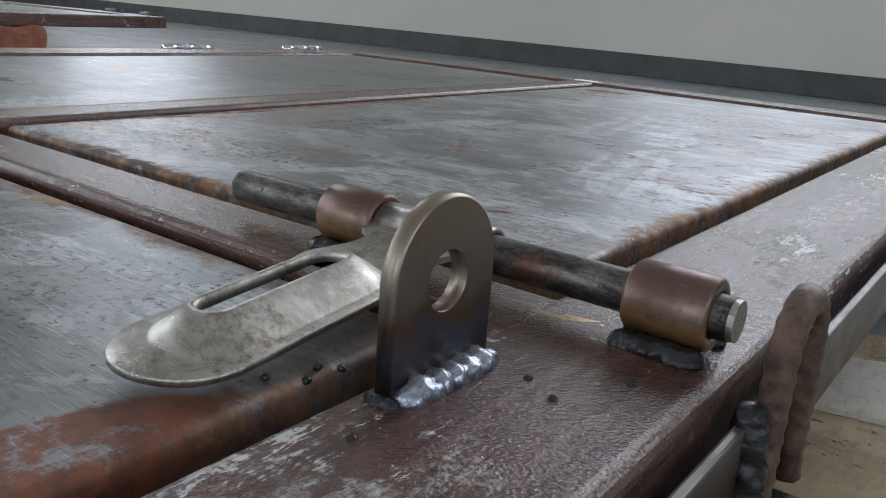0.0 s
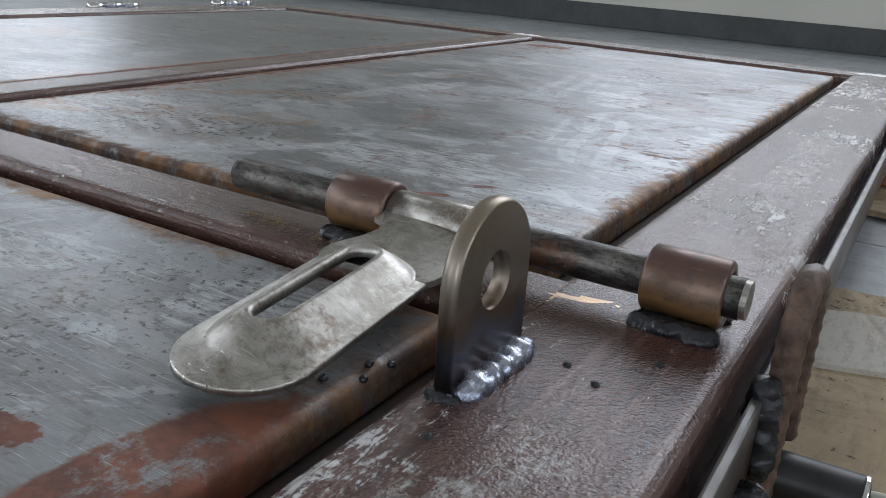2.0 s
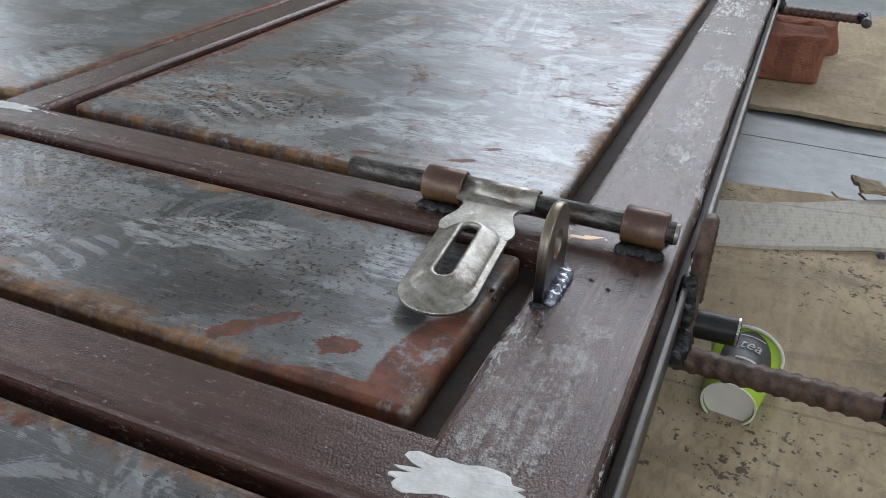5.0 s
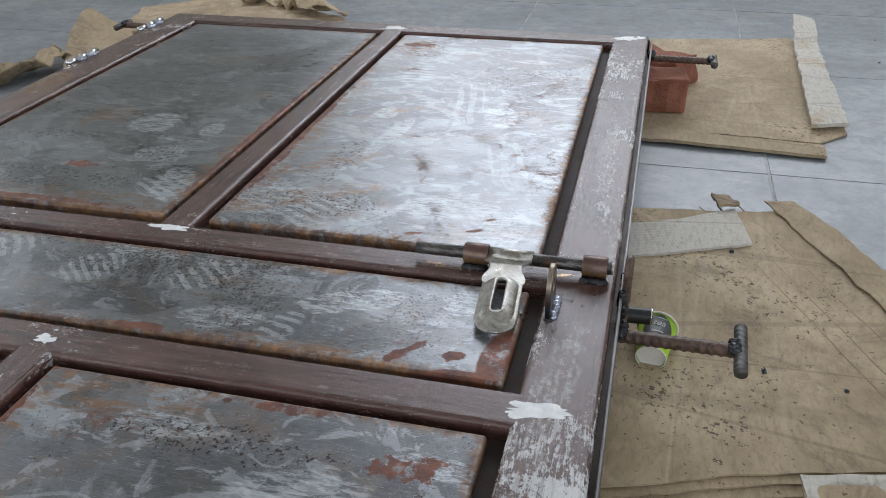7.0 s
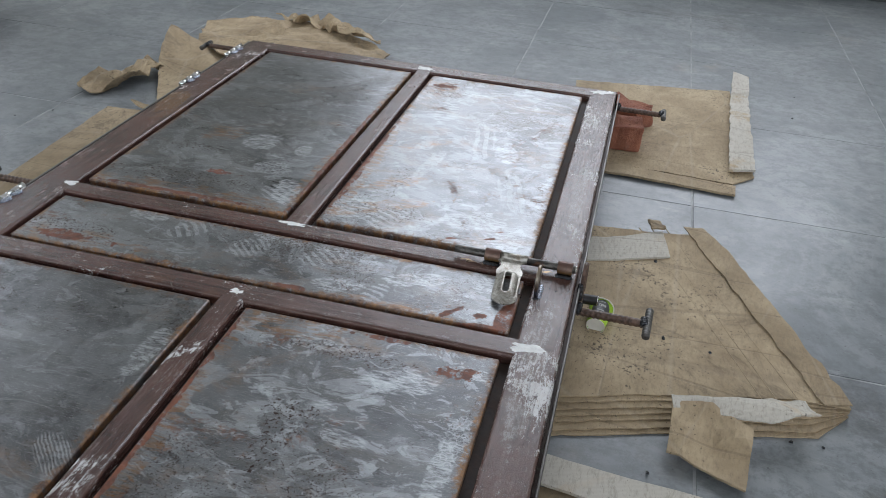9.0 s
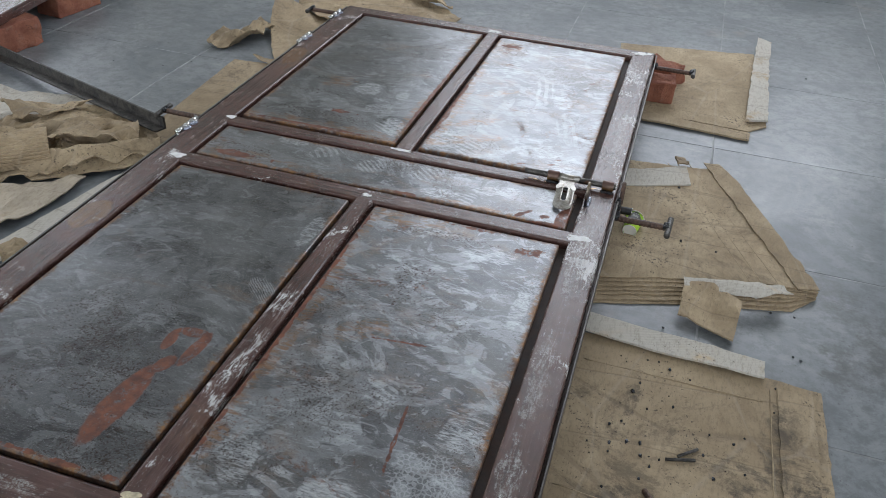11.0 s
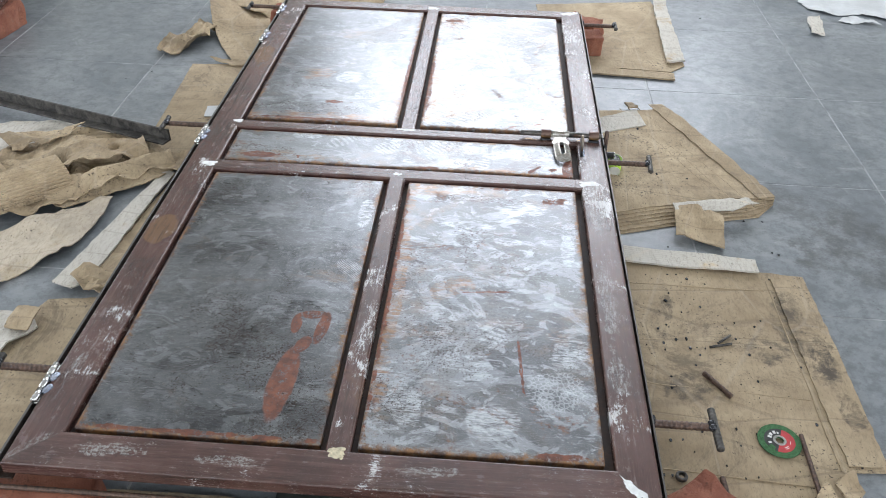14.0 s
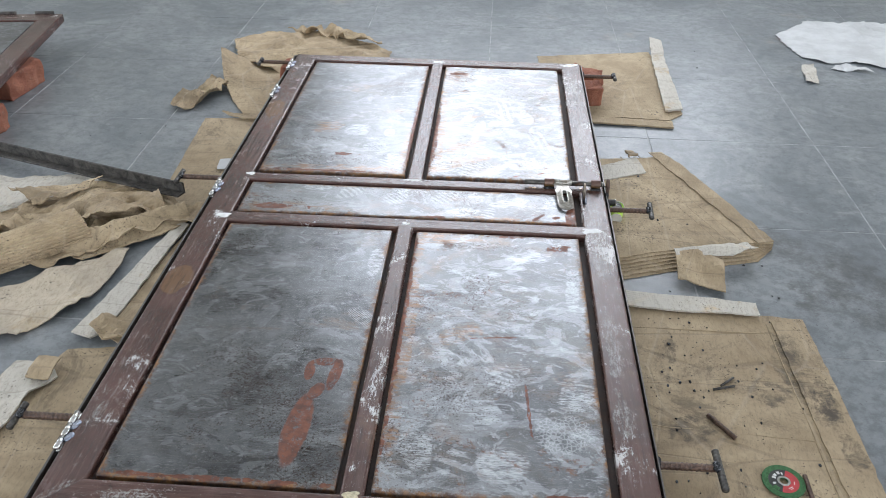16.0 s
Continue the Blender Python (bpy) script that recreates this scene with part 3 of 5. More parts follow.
def weld(a, b, radius, seed, count=6, height=0.7, lumps=0.08):
    """A weld bead: one rounded run from a to b with scaly ripples."""
    bm = bmesh.new()
    a, b = Vector(a), Vector(b)
    d = (b - a).normalized()
    up = Vector((0, 0, 1)) if abs(d.z) < 0.8 else Vector((1, 0, 0))
    side = d.cross(up).normalized()
    up = side.cross(d)
    n, sides = 10 * count, 20
    span = (b - a).length
    rings = []
    for i in range(n + 1):
        f = i / n
        u = -radius * 0.8 + f * (span + radius * 1.6)
        end = min(1.0, math.sqrt(max(0.0, 1 - (abs(f - 0.5) * 2) ** 6)))
        ripple = 1.0 - lumps + 1.3 * lumps * abs(math.sin(math.pi * (f * count * 1.7 + 0.6 * noise.noise(Vector((f * 5, seed, 1))))))
        ring = []
        for k in range(sides):
            t = 2 * math.pi * k / sides
            p = a + d * u
            r = radius * end * ripple * (1 + 0.32 * noise.noise(Vector((u * 260, math.cos(t) * 1.8, math.sin(t) * 1.8 + seed))) + 0.10 * noise.noise(Vector((u * 700, math.cos(t) * 5, math.sin(t) * 5 + seed))))
            ring.append(bm.verts.new(p + side * math.cos(t) * r + up * math.sin(t) * r * height))
        rings.append(ring)
    for p, q in zip(rings, rings[1:]):
        for k in range(sides):
            bm.faces.new((p[k], p[(k + 1) % sides], q[(k + 1) % sides], q[k]))
    bmesh.ops.remove_doubles(bm, verts=bm.verts[:], dist=1e-6)
    return bm


def dab(x, y, z, rx, ry, seed, turn=0.0, thick=0.0012):
    """A flat dab of putty with a ragged outline and a humped middle."""
    bm = bmesh.new()
    n = 40
    rows = []
    for f in (1.0, 0.92, 0.6, 0.25):
        ring = []
        for k in range(n):
            a = 2 * math.pi * k / n
            w = 1 + 0.62 * noise.noise(Vector((math.cos(a) * 1.6 + seed, math.sin(a) * 1.6, seed))) + 0.36 * noise.noise(Vector((math.cos(a) * 5, math.sin(a) * 5 + seed, 3)))
            px, py = math.cos(a) * rx * w * f, math.sin(a) * ry * w * f
            c, s = math.cos(radians(turn)), math.sin(radians(turn))
            h = 0.0 if f == 1.0 else thick * (0.7 + 0.6 * noise.noise(Vector((px * 90, py * 90, seed))))
            ring.append(bm.verts.new((x + px * c - py * s, y + px * s + py * c, z + h)))
        rows.append(ring)
    for a, b in zip(rows, rows[1:]):
        for k in range(n):
            bm.faces.new((a[k], a[(k + 1) % n], b[(k + 1) % n], b[k]))
    bm.faces.new(rows[-1])
    return bm


def sheet(outline, z, thick=0.004, wave=0.003, grain=4.0, seed=0.0, cut=0.035, torn=0.004, lift=None, crush=0.0):
    """A loose sheet: its outline with torn edges, cut into a grid, rumpled by noise and given thickness.
    lift(x, y) adds height; crush: height of sharp crumpled ridges."""
    bm = bmesh.new()
    pts = []
    for (ax, ay), (bx, by) in zip(outline, outline[1:] + outline[:1]):
        n = max(1, int(math.hypot(bx - ax, by - ay) / 0.02))
        for i in range(n):
            f = i / n
            px, py = ax + (bx - ax) * f, ay + (by - ay) * f
            if i:
                px += torn * noise.noise(Vector((px * 35, py * 35, seed)))
                py += torn * noise.noise(Vector((px * 35, py * 35, seed + 9)))
            pts.append((px, py))
    bm.faces.new([bm.verts.new((px, py, 0)) for px, py in pts])
    for axis in (0, 1):
        lo, hi = min(p[axis] for p in pts), max(p[axis] for p in pts)
        c = lo + cut * 0.5
        while c < hi:
            co, no = [0, 0, 0], [0, 0, 0]
            co[axis], no[axis] = c, 1
            bmesh.ops.bisect_plane(bm, geom=bm.verts[:] + bm.edges[:] + bm.faces[:], dist=1e-5, plane_co=co, plane_no=no)
            c += cut
    ang = seed * 2.4
    for v in bm.verts:
        p = Vector((v.co.x * grain, v.co.y * grain, seed))
        n = noise.noise(p * 0.7)
        h = 0.0
        for da, f, amp in ((0.0, 0.55, 0.60), (1.15, 0.85, 0.42), (2.2, 1.7, 0.20)):
            u = (p.x * math.cos(ang + da) + p.y * math.sin(ang + da)) * f + n * 0.9
            h += amp * (1 - 2 * abs(u - math.floor(u) - 0.5))
        h = wave * (h - 0.25 + 0.35 * n + 0.12 * noise.noise(p * 5))
        if crush:
            q = Vector((v.co.x, v.co.y, seed)) * 9 + Vector((n, n * 0.7, 0)) * 0.5
            far = noise.voronoi(q)[0]
            h += crush * (1.0 - min(1.0, (far[1] - far[0]) * 2.2)) * (0.45 + 0.8 * abs(noise.noise(q * 0.4)))
        v.co.z = z + thick + max(0.0, h) + (lift(v.co.x, v.co.y) if lift else 0.0)
    top = bm.faces[:]
    r = bmesh.ops.extrude_face_region(bm, geom=top)
    bmesh.ops.translate(bm, verts=[g for g in r["geom"] if isinstance(g, bmesh.types.BMVert)], vec=(0, 0, -thick))
    return bm


def loose(name, outline, material, label, category, z=0.0005, group="", **kw):
    return tagged(part(name, sheet(outline, z, **kw), material), label, category, group)


def brick(name, cx, cy, z, turn, size, label, seed, chip=0.006):
    bm = box(-size[0] / 2, size[0] / 2, -size[1] / 2, size[1] / 2, 0, size[2], 0.005, 2)
    bmesh.ops.subdivide_edges(bm, edges=bm.edges[:], cuts=5, use_grid_fill=True)
    for v in bm.verts:
        p = v.co * 22 + Vector((seed, seed, seed))
        d = Vector((noise.noise(p), noise.noise(p + Vector((7, 0, 0))), noise.noise(p + Vector((0, 7, 0))) if v.co.z > 0.004 else 0))
        v.co += d * chip
        v.co.z = max(0, v.co.z)
    ob = part(name, bm, MAT_BRICK)
    ob.matrix_basis = pose(cx, cy, z, 0, 0, turn)
    return tagged(ob, label, "brick", "bricks under the doors")


# ---- the hall ----
T = 0.25


def wall(name, along, at, lo, hi, openings, outward):
    """A wall along one axis with its window openings left free."""
    bm = bmesh.new()

    def slab(a, b, z0, z1):
        n0, n1 = sorted((at, at + T * outward))
        if along == "x":
            box(a, b, n0, n1, z0, z1, bm=bm)
        else:
            box(n0, n1, a, b, z0, z1, bm=bm)

    at_a = lo
    for c, w, s, h in sorted(openings):
        slab(at_a, c - w / 2, 0, TOP)
        slab(c - w / 2, c + w / 2, 0, s)
        slab(c - w / 2, c + w / 2, h, TOP)
        at_a = c + w / 2
    slab(at_a, hi, 0, TOP)
    return tagged(part(name, bm, MAT_WALL), "cream painted plaster wall of the hall", "wall", kind="structure")


def window(name, along, at, c, w, s, h, outward):
    root = tagged(thing(name, "grey metal window frame added out of view round a hall lamp", "window"), kind="structure")
    y0, y1 = sorted((at + 0.04 * outward, at + 0.09 * outward))

    def bar(nm, a, b, z0, z1):
        bm = box(a, b, y0, y1, z0, z1, 0.004) if along == "x" else box(y0, y1, a, b, z0, z1, 0.004)
        part(nm, bm, MAT_ALU, root)

    bar("frame", c - w / 2, c - w / 2 + 0.05, s, h)
    bar("frame", c + w / 2 - 0.05, c + w / 2, s, h)
    bar("frame", c - w / 2 + 0.05, c + w / 2 - 0.05, s, s + 0.05)
    bar("frame", c - w / 2 + 0.05, c + w / 2 - 0.05, h - 0.05, h)
    bar("glazing_bar", c - 0.02, c + 0.02, s + 0.05, h - 0.05)


wall("wall_north", "x", WALL_Y, X0 - T, X1 + T, NORTH, 1)
wall("wall_south", "x", Y0, X0 - T, X1 + T, SOUTH_FILL, -1)
wall("wall_east", "y", X1, Y0, WALL_Y, EAST_FILL, 1)
wall("wall_west", "y", X0, Y0, WALL_Y, WEST_FILL, -1)
i = 1
# Frames for the north windows and for the added fill openings.
for group, along, at, outward in ((NORTH, "x", WALL_Y, 1), (EAST_FILL, "y", X1, 1), (WEST_FILL, "y", X0, -1), (SOUTH_FILL, "x", Y0, -1)):
    for c, w, s, h in group:
        window(f"window_{i}", along, at, c, w, s, h, outward)
        i += 1
tagged(part("ceiling", box(X0 - T, X1 + T, Y0 - T, WALL_Y + T, TOP, TOP + 0.2), MAT_CEIL), "white plastered hall ceiling", "ceiling", kind="structure")
for nm, b in (("skirting_north", (X0, X1, WALL_Y - 0.012, WALL_Y - 0.001)), ("skirting_south", (X0, X1, Y0 + 0.001, Y0 + 0.012)), ("skirting_east", (X1 - 0.012, X1 - 0.001, Y0 + 0.02, WALL_Y - 0.02)), ("skirting_west", (X0 + 0.001, X0 + 0.012, Y0 + 0.02, WALL_Y - 0.02))):
    tagged(part(nm, box(*b, 0, 0.088, 0.002), MAT_SKIRT), "dark polished stone skirting along the wall", "skirting", kind="structure")

# ---- the steel door leaf lying on bricks ----
H = 0.125
LEFT, RIGHT, NEAR, FAR = -0.072, 0.998, -0.071, 2.069
XL, XM0, XM1, XR = 0.004, 0.447, 0.489, 0.922
YA, YB, YC, YD, YE = 0.002, 0.860, 0.906, 1.082, 1.134
YF = 2.010
door = thing("steel_door", "brown primed steel panel door lying flat on bricks", "door")


def bar_part(name, x0, x1, y0, y1, material, label="", trim=None):
    """A square tube lying along its longer side, with rounded long edges; trim cuts its inner side back to a mitre."""
    bm = box(x0, x1, y0, y1, H - 0.030, H)
    axis = 1 if y1 - y0 > x1 - x0 else 0
    if trim:
        lo, hi, sign = trim
        middle = (x0 + x1) / 2 if axis else (y0 + y1) / 2
        for v in bm.verts:
            if (v.co[1 - axis] - middle) * sign > 0:
                v.co[axis] = min(max(v.co[axis], lo), hi)
    long_edges = [e for e in bm.edges if abs(e.verts[0].co[axis] - e.verts[1].co[axis]) > 0.1]
    bmesh.ops.bevel(bm, geom=long_edges, offset=0.0052, segments=4, affect="EDGES", profile=0.5)
    return part(name, bm, material, door, label, True)


SX = XR + 0.006
bar_part("stile", LEFT, XL, NEAR, FAR, MAT_STILE, "", (YA, YF, 1))
bar_part("stile", SX, RIGHT, NEAR, FAR, MAT_STILE_WORN, "primer scraped pale in streaks", (YA, YF, -1))
bar_part("rail", LEFT, RIGHT, NEAR, YA, MAT_RAIL, "", (XL, SX, 1))
bar_part("rail", LEFT, RIGHT, YF, FAR, MAT_RAIL, "", (XL, SX, -1))
bar_part("rail", XL - 0.004, SX + 0.004, YB, YC, MAT_RAIL)
bar_part("rail", XL - 0.004, SX + 0.004, YD, YE - 0.011, MAT_RAIL)
bar_part("mullion", XM0, XM1, YA - 0.004, YB + 0.004, MAT_STILE_WORN)
bar_part("mullion", XM0, XM1, YE - 0.015, YF + 0.004, MAT_STILE)
# Dark sheet below the panels, visible only in the gaps round them.
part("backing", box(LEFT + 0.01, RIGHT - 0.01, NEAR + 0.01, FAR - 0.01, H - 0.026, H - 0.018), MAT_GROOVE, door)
G = 0.010
BLOTS = ((0.340, 0.148, 0.024, 0.092, -3, 0.22, 22), (0.357, 0.250, 0.014, 0.024, -20, 0.35, 30), (0.386, 0.300, 0.012, 0.046, -6, 0.3, 30), (0.362, 0.337, 0.030, 0.012, 4, 0.3, 30), (0.333, 0.308, 0.011, 0.028, 0, 0.3, 30),
         (0.20, 0.020, 0.19, 0.005, 0, 2.2, 26))
C_BLOTS = ((0.898, 0.948, 0.015, 0.050, -6, 0.7, 18), (0.868, 0.920, 0.040, 0.007, 6, 1.0, 22), (0.810, 0.940, 0.026, 0.0065, 46, 1.3, 44), (0.858, 0.946, 0.014, 0.008, 20, 2.0, 60), (0.541, 0.924, 0.030, 0.006, 0, 1.4, 40), (0.10, 0.945, 0.07, 0.014, 2, 1.6, 26))
E_BLOTS = ((0.756, 1.167, 0.012, 0.004, 20, 0.8, 40), (0.825, 1.188, 0.014, 0.004, 25, 1.0, 40), (0.838, 1.219, 0.010, 0.003, 30, 1.2, 40), (0.505, 1.40, 0.008, 0.22, 0, 1.8, 40), (0.548, 1.93, 0.03, 0.012, 0, 1.6, 40))
B_BLOTS = ((0.773, 0.239, 0.0028, 0.075, 4, 2.0, 60), (0.5035, 0.50, 0.0045, 0.36, 0, 2.4, 45), (0.735, 0.842, 0.04, 0.006, 0, 1.6, 40), (0.86, 0.800, 0.03, 0.012, 10, 1.6, 44), (0.70, 0.44, 0.05, 0.003, 6, 2.2, 40), (0.84, 0.022, 0.05, 0.007, 0, 1.5, 40))
D_BLOTS = ((0.25, 1.262, 0.028, 0.010, 0, 1.8, 45), (0.432, 1.45, 0.005, 0.26, 0, 1.6, 60), (0.20, 1.155, 0.18, 0.006, 0, 1.8, 40))
PRINTS_A = ((0.411, 0.491, 0.022, 0.042, 70, 45),)
PRINTS_B = ((0.84, 0.171, 0.052, 0.050, 0, 0), (0.718, 0.315, 0.036, 0.024, 24, 70), (0.635, 0.086, 0.032, 0.036, 12, 75), (0.725, 0.085, 0.045, 0.034, 16, 95), (0.89, 0.66, 0.020, 0.050, 0, 0))
PRINTS_C = ((0.30, 1.035, 0.045, 0.026, 20, 40), (0.56, 1.03, 0.040, 0.030, 22, 50), (0.68, 0.955, 0.03, 0.018, 26, 70), (0.425, 1.016, 0.04, 0.03, 30, 45))
PRINTS_D = ((0.398, 1.215, 0.030, 0.050, 20, 60), (0.33, 1.32, 0.04, 0.03, 0, 0))
PRINTS_E = ((0.62, 1.20, 0.05, 0.03, 20, 60), (0.72, 1.62, 0.03, 0.10, 14, 10), (0.83, 1.40, 0.03, 0.10, 14, 15), (0.60, 1.75, 0.06, 0.03, 20, 90))
WHITES_A = ((0.415, 0.70, 0.015, 0.06, 0, 1.4, 14),)
WHITES_B = ((0.579, 0.588, 0.017, 0.010, 0, 0.4, 20), (0.745, 0.622, 0.034, 0.015, -8, 0.4, 20), (0.725, 0.088, 0.048, 0.034, 0, 0.4, 14), (0.568, 0.118, 0.030, 0.052, 10, 0.5, 14), (0.868, 0.278, 0.034, 0.050, -20, 0.7, 14),
            (0.875, 0.802, 0.036, 0.014, 0, 0.5, 20), (0.785, 0.752, 0.060, 0.026, 8, 0.7, 12), (0.640, 0.800, 0.060, 0.018, 0, 0.8, 14), (0.700, 0.675, 0.018, 0.010, 0, 0.4, 24), (0.880, 0.600, 0.016, 0.060, 0, 0.8, 16))
WHITES_C = ((0.614, 0.957, 0.045, 0.020, 10, 0.6, 16), (0.734, 1.013, 0.055, 0.020, 20, 0.7, 16), (0.20, 1.055, 0.040, 0.016, 0, 0.6, 20), (0.86, 1.04, 0.030, 0.022, 30, 0.7, 20), (0.47, 1.06, 0.05, 0.012, 0, 0.8, 20))
WHITES_D = ((0.251, 1.43, 0.045, 0.040, 20, 0.7, 12), (0.398, 1.235, 0.026, 0.055, 10, 0.6, 14), (0.36, 1.42, 0.020, 0.030, 0, 0.5, 18))
WHITES_E = ((0.788, 1.566, 0.026, 0.050, 10, 0.6, 14), (0.604, 1.549, 0.018, 0.026, 0, 0.4, 20), (0.551, 1.215, 0.050, 0.040, 20, 0.7, 12), (0.784, 1.240, 0.070, 0.030, 10, 0.7, 12), (0.651, 1.893, 0.060, 0.010, 0, 0.6, 20), (0.640, 1.46, 0.016, 0.080, -10, 0.6, 14), (0.86, 1.20, 0.030, 0.04, 0, 0.7, 16), (0.80, 1.86, 0.05, 0.012, 0, 0.6, 20))
TANS = {
    "A": (),
    "B": ((0.515, 0.45, 0.018, 0.38, 0, 1.3, 14), (0.60, 0.82, 0.10, 0.025, 5, 1.2, 12), (0.62, 0.45, 0.06, 0.03, 20, 1.4, 14)),
    "C": ((0.15, 0.95, 0.12, 0.020, 0, 1.2, 16), (0.70, 0.93, 0.10, 0.010, 0, 1.4, 20)),
    "D": ((0.22, 1.17, 0.20, 0.022, 0, 1.2, 14), (0.425, 1.30, 0.014, 0.14, 0, 1.2, 18), (0.17, 1.45, 0.06, 0.035, 20, 1.3, 12)),
    "E": ((0.515, 1.42, 0.018, 0.28, 0, 1.2, 16), (0.585, 1.34, 0.075, 0.022, 38, 1.1, 14), (0.60, 1.24, 0.090, 0.022, 30, 1.2, 14), (0.60, 1.55, 0.07, 0.016, 36, 1.3, 14), (0.54, 1.93, 0.04, 0.04, 0, 1.2, 16)),
}
GRITS_B = ((0.660, 0.655, 0.040, 0.020, 0, 0.8, 30), (0.66, 0.60, 0.03, 0.05, 0, 1.4, 30), (0.70, 0.79, 0.09, 0.02, 0, 1.2, 30))
GRITS_C = ((0.10, 0.965, 0.09, 0.030, 0, 1.2, 24),)
GRITS_D = ((0.14, 1.36, 0.05, 0.02, 0, 1.4, 30), (0.18, 1.22, 0.15, 0.03, 0, 1.5, 30))
GRITS_E = ((0.60, 1.36, 0.02, 0.06, 0, 1.4, 30), (0.56, 1.90, 0.06, 0.05, 0, 1.4, 24), (0.62, 1.22, 0.08, 0.03, 0, 1.4, 30))
for x0, x1, y0, y1, dull, smear, rust, seed, blots, turn, prints, whites, grits, tans in (
        (XL, XM0, YA, YB, 0.66, 0.06, 0.40, 1.0, BLOTS, 75, PRINTS_A, WHITES_A, (), TANS["A"]),
        (XM1, XR, YA, YB, 0.68, 0.52, 1.00, 2.3, B_BLOTS, 60, PRINTS_B, WHITES_B, GRITS_B, TANS["B"]),
        (XL, XR, YC, YD, 0.70, 0.26, 0.90, 3.6, C_BLOTS, 80, PRINTS_C, WHITES_C, GRITS_C, TANS["C"]),
        (XL, XM0, YE, YF, 0.68, 0.15, 0.50, 4.1, D_BLOTS, 70, PRINTS_D, WHITES_D, GRITS_D, TANS["D"]),
        (XM1, XR, YE, YF, 0.78, 0.48, 1.20, 5.7, E_BLOTS, 35, PRINTS_E, WHITES_E, GRITS_E, TANS["E"])):
    e = (x0 + G, y0 + G, x1 - x0 - 2 * G, y1 - y0 - 2 * G)
    bm = box(e[0], e[0] + e[2], e[1], e[1] + e[3], H - 0.018, H - 0.003, 0.0035, 3)
    part("panel", bm, sheet_steel("sheet_steel", dull, smear, rust, seed, blots, turn, e, prints, whites, grits, tans), door, "pale smeared steel sheet" if smear > 0.4 else "dark bare steel sheet", True)

MAT_FILLER = plain("cream_filler", (0.50, 0.44, 0.30), 0.6, 0, 0.35, 120, 0.6, 0.001)
for x, y, rx, ry, turn in ((-0.012, 0.884, 0.022, 0.010, 0), (0.468, 0.880, 0.012, 0.007, 0), (0.945, 0.884, 0.030, 0.011, 8), (0.468, 1.113, 0.024, 0.007, 0),
                           (0.468, 2.035, 0.022, 0.012, 0), (0.955, 2.045, 0.030, 0.014, 20), (-0.002, 1.113, 0.012, 0.008, 0), (0.468, -0.004, 0.016, 0.012, 0), (0.955, -0.035, 0.008, 0.030, 45)):
    part("putty_dab", dab(x, y, H - 0.0005, rx, ry, x * 9 + y * 4, turn), MAT_FILLER if y < 0 and x < 0.9 else MAT_PUTTY, door, "cream filler" if y < 0 and x < 0.9 else "white putty")
for x, y, turn in ((-0.034, -0.0345, 43.8), (0.963, -0.0345, 133.8), (-0.034, 2.0395, 142.2), (0.963, 2.0395, 40.0)):
    joint = part("mitre_joint", box(-0.042, 0.042, -0.0005, 0.0005, -0.001, 0.0001), MAT_GROOVE, door)
    joint.matrix_basis = pose(x, y, H, 0, 0, turn)

MAT_BURNT = tinted("heat_bared_steel", 1.070, 1.105, ((0.16, 0.17, 0.22), (0.34, 0.29, 0.23), (0.27, 0.17, 0.085)), 1, 0.3, 0.8, 120, 0.7)
for x, y, rx, ry, turn in ((0.812, 1.1000, 0.020, 0.0050, 2), (0.838, 1.097, 0.010, 0.004, 0), (0.945, 1.104, 0.014, 0.008, 10), (0.9665, 1.094, 0.010, 0.0045, -8)):
    part("burn_mark", dab(x, y, H - 0.0003, rx, ry, x * 8 + y * 3, turn, 0.0004), MAT_BURNT, door, "heat-bared steel by the weld")

# lug with its hole, welded to the stile
bm = bmesh.new()
LX, LY, LZ, LR, LT = 0.9370, 1.0420, 0.1530, 0.0214, 0.0027
outer = [(LY - LR, H - 0.001)] + [(LY - LR * math.cos(a), LZ + LR * math.sin(a)) for a in [math.pi * k / 40 for k in range(41)]] + [(LY + LR, H - 0.001)]
hole = [(LY + 0.0084 * math.cos(a), LZ - 0.0012 + 0.0084 * math.sin(a)) for a in [2 * math.pi * k / 32 for k in range(32)]]
faces = []
CH = 0.0008
for x, inset in ((LX - LT, 0.0), (LX + LT, 0.0)):
    vo = [bm.verts.new((x, LY + (a - LY) * (1 - CH / LR), LZ + (b - LZ) * (1 - CH / LR) if b > LZ else b)) for a, b in outer]
    vh = [bm.verts.new((x, a, b)) for a, b in hole]
    edges = [bm.edges.new((vo[k], vo[(k + 1) % len(vo)])) for k in range(len(vo))] + [bm.edges.new((vh[k], vh[(k + 1) % len(vh)])) for k in range(len(vh))]
    bmesh.ops.triangle_fill(bm, edges=edges, use_beauty=True)
    faces.append((vo, vh))
rim = [[bm.verts.new((x, a, b)) for a, b in outer] for x in (LX - LT + CH, LX + LT - CH)]
strips = [(faces[0][0], rim[0]), (rim[0], rim[1]), (rim[1], faces[1][0]), (faces[0][1], faces[1][1])]
for a, b in strips:
    for j in range(len(a)):
        bm.faces.new((a[j], a[(j + 1) % len(a)], b[(j + 1) % len(a)], b[j])).smooth = True
lug = part("lug", bm, MAT_LUG, door, "heat-tinted steel lug with a round hole")
part("weld_bead", weld((LX + 0.005, LY - 0.017, H), (LX + 0.005, LY + 0.017, H), 0.0052, 3, 4, 0.85, 0.15), MAT_WELD, lug, "blue-grey weld bead", True)
part("weld_bead", blob((LX + 0.001, LY - 0.0225, H), (0.0050, 0.0030, 0.0018), 0.5, 4.0, 3), MAT_SLAG, lug, "", True)
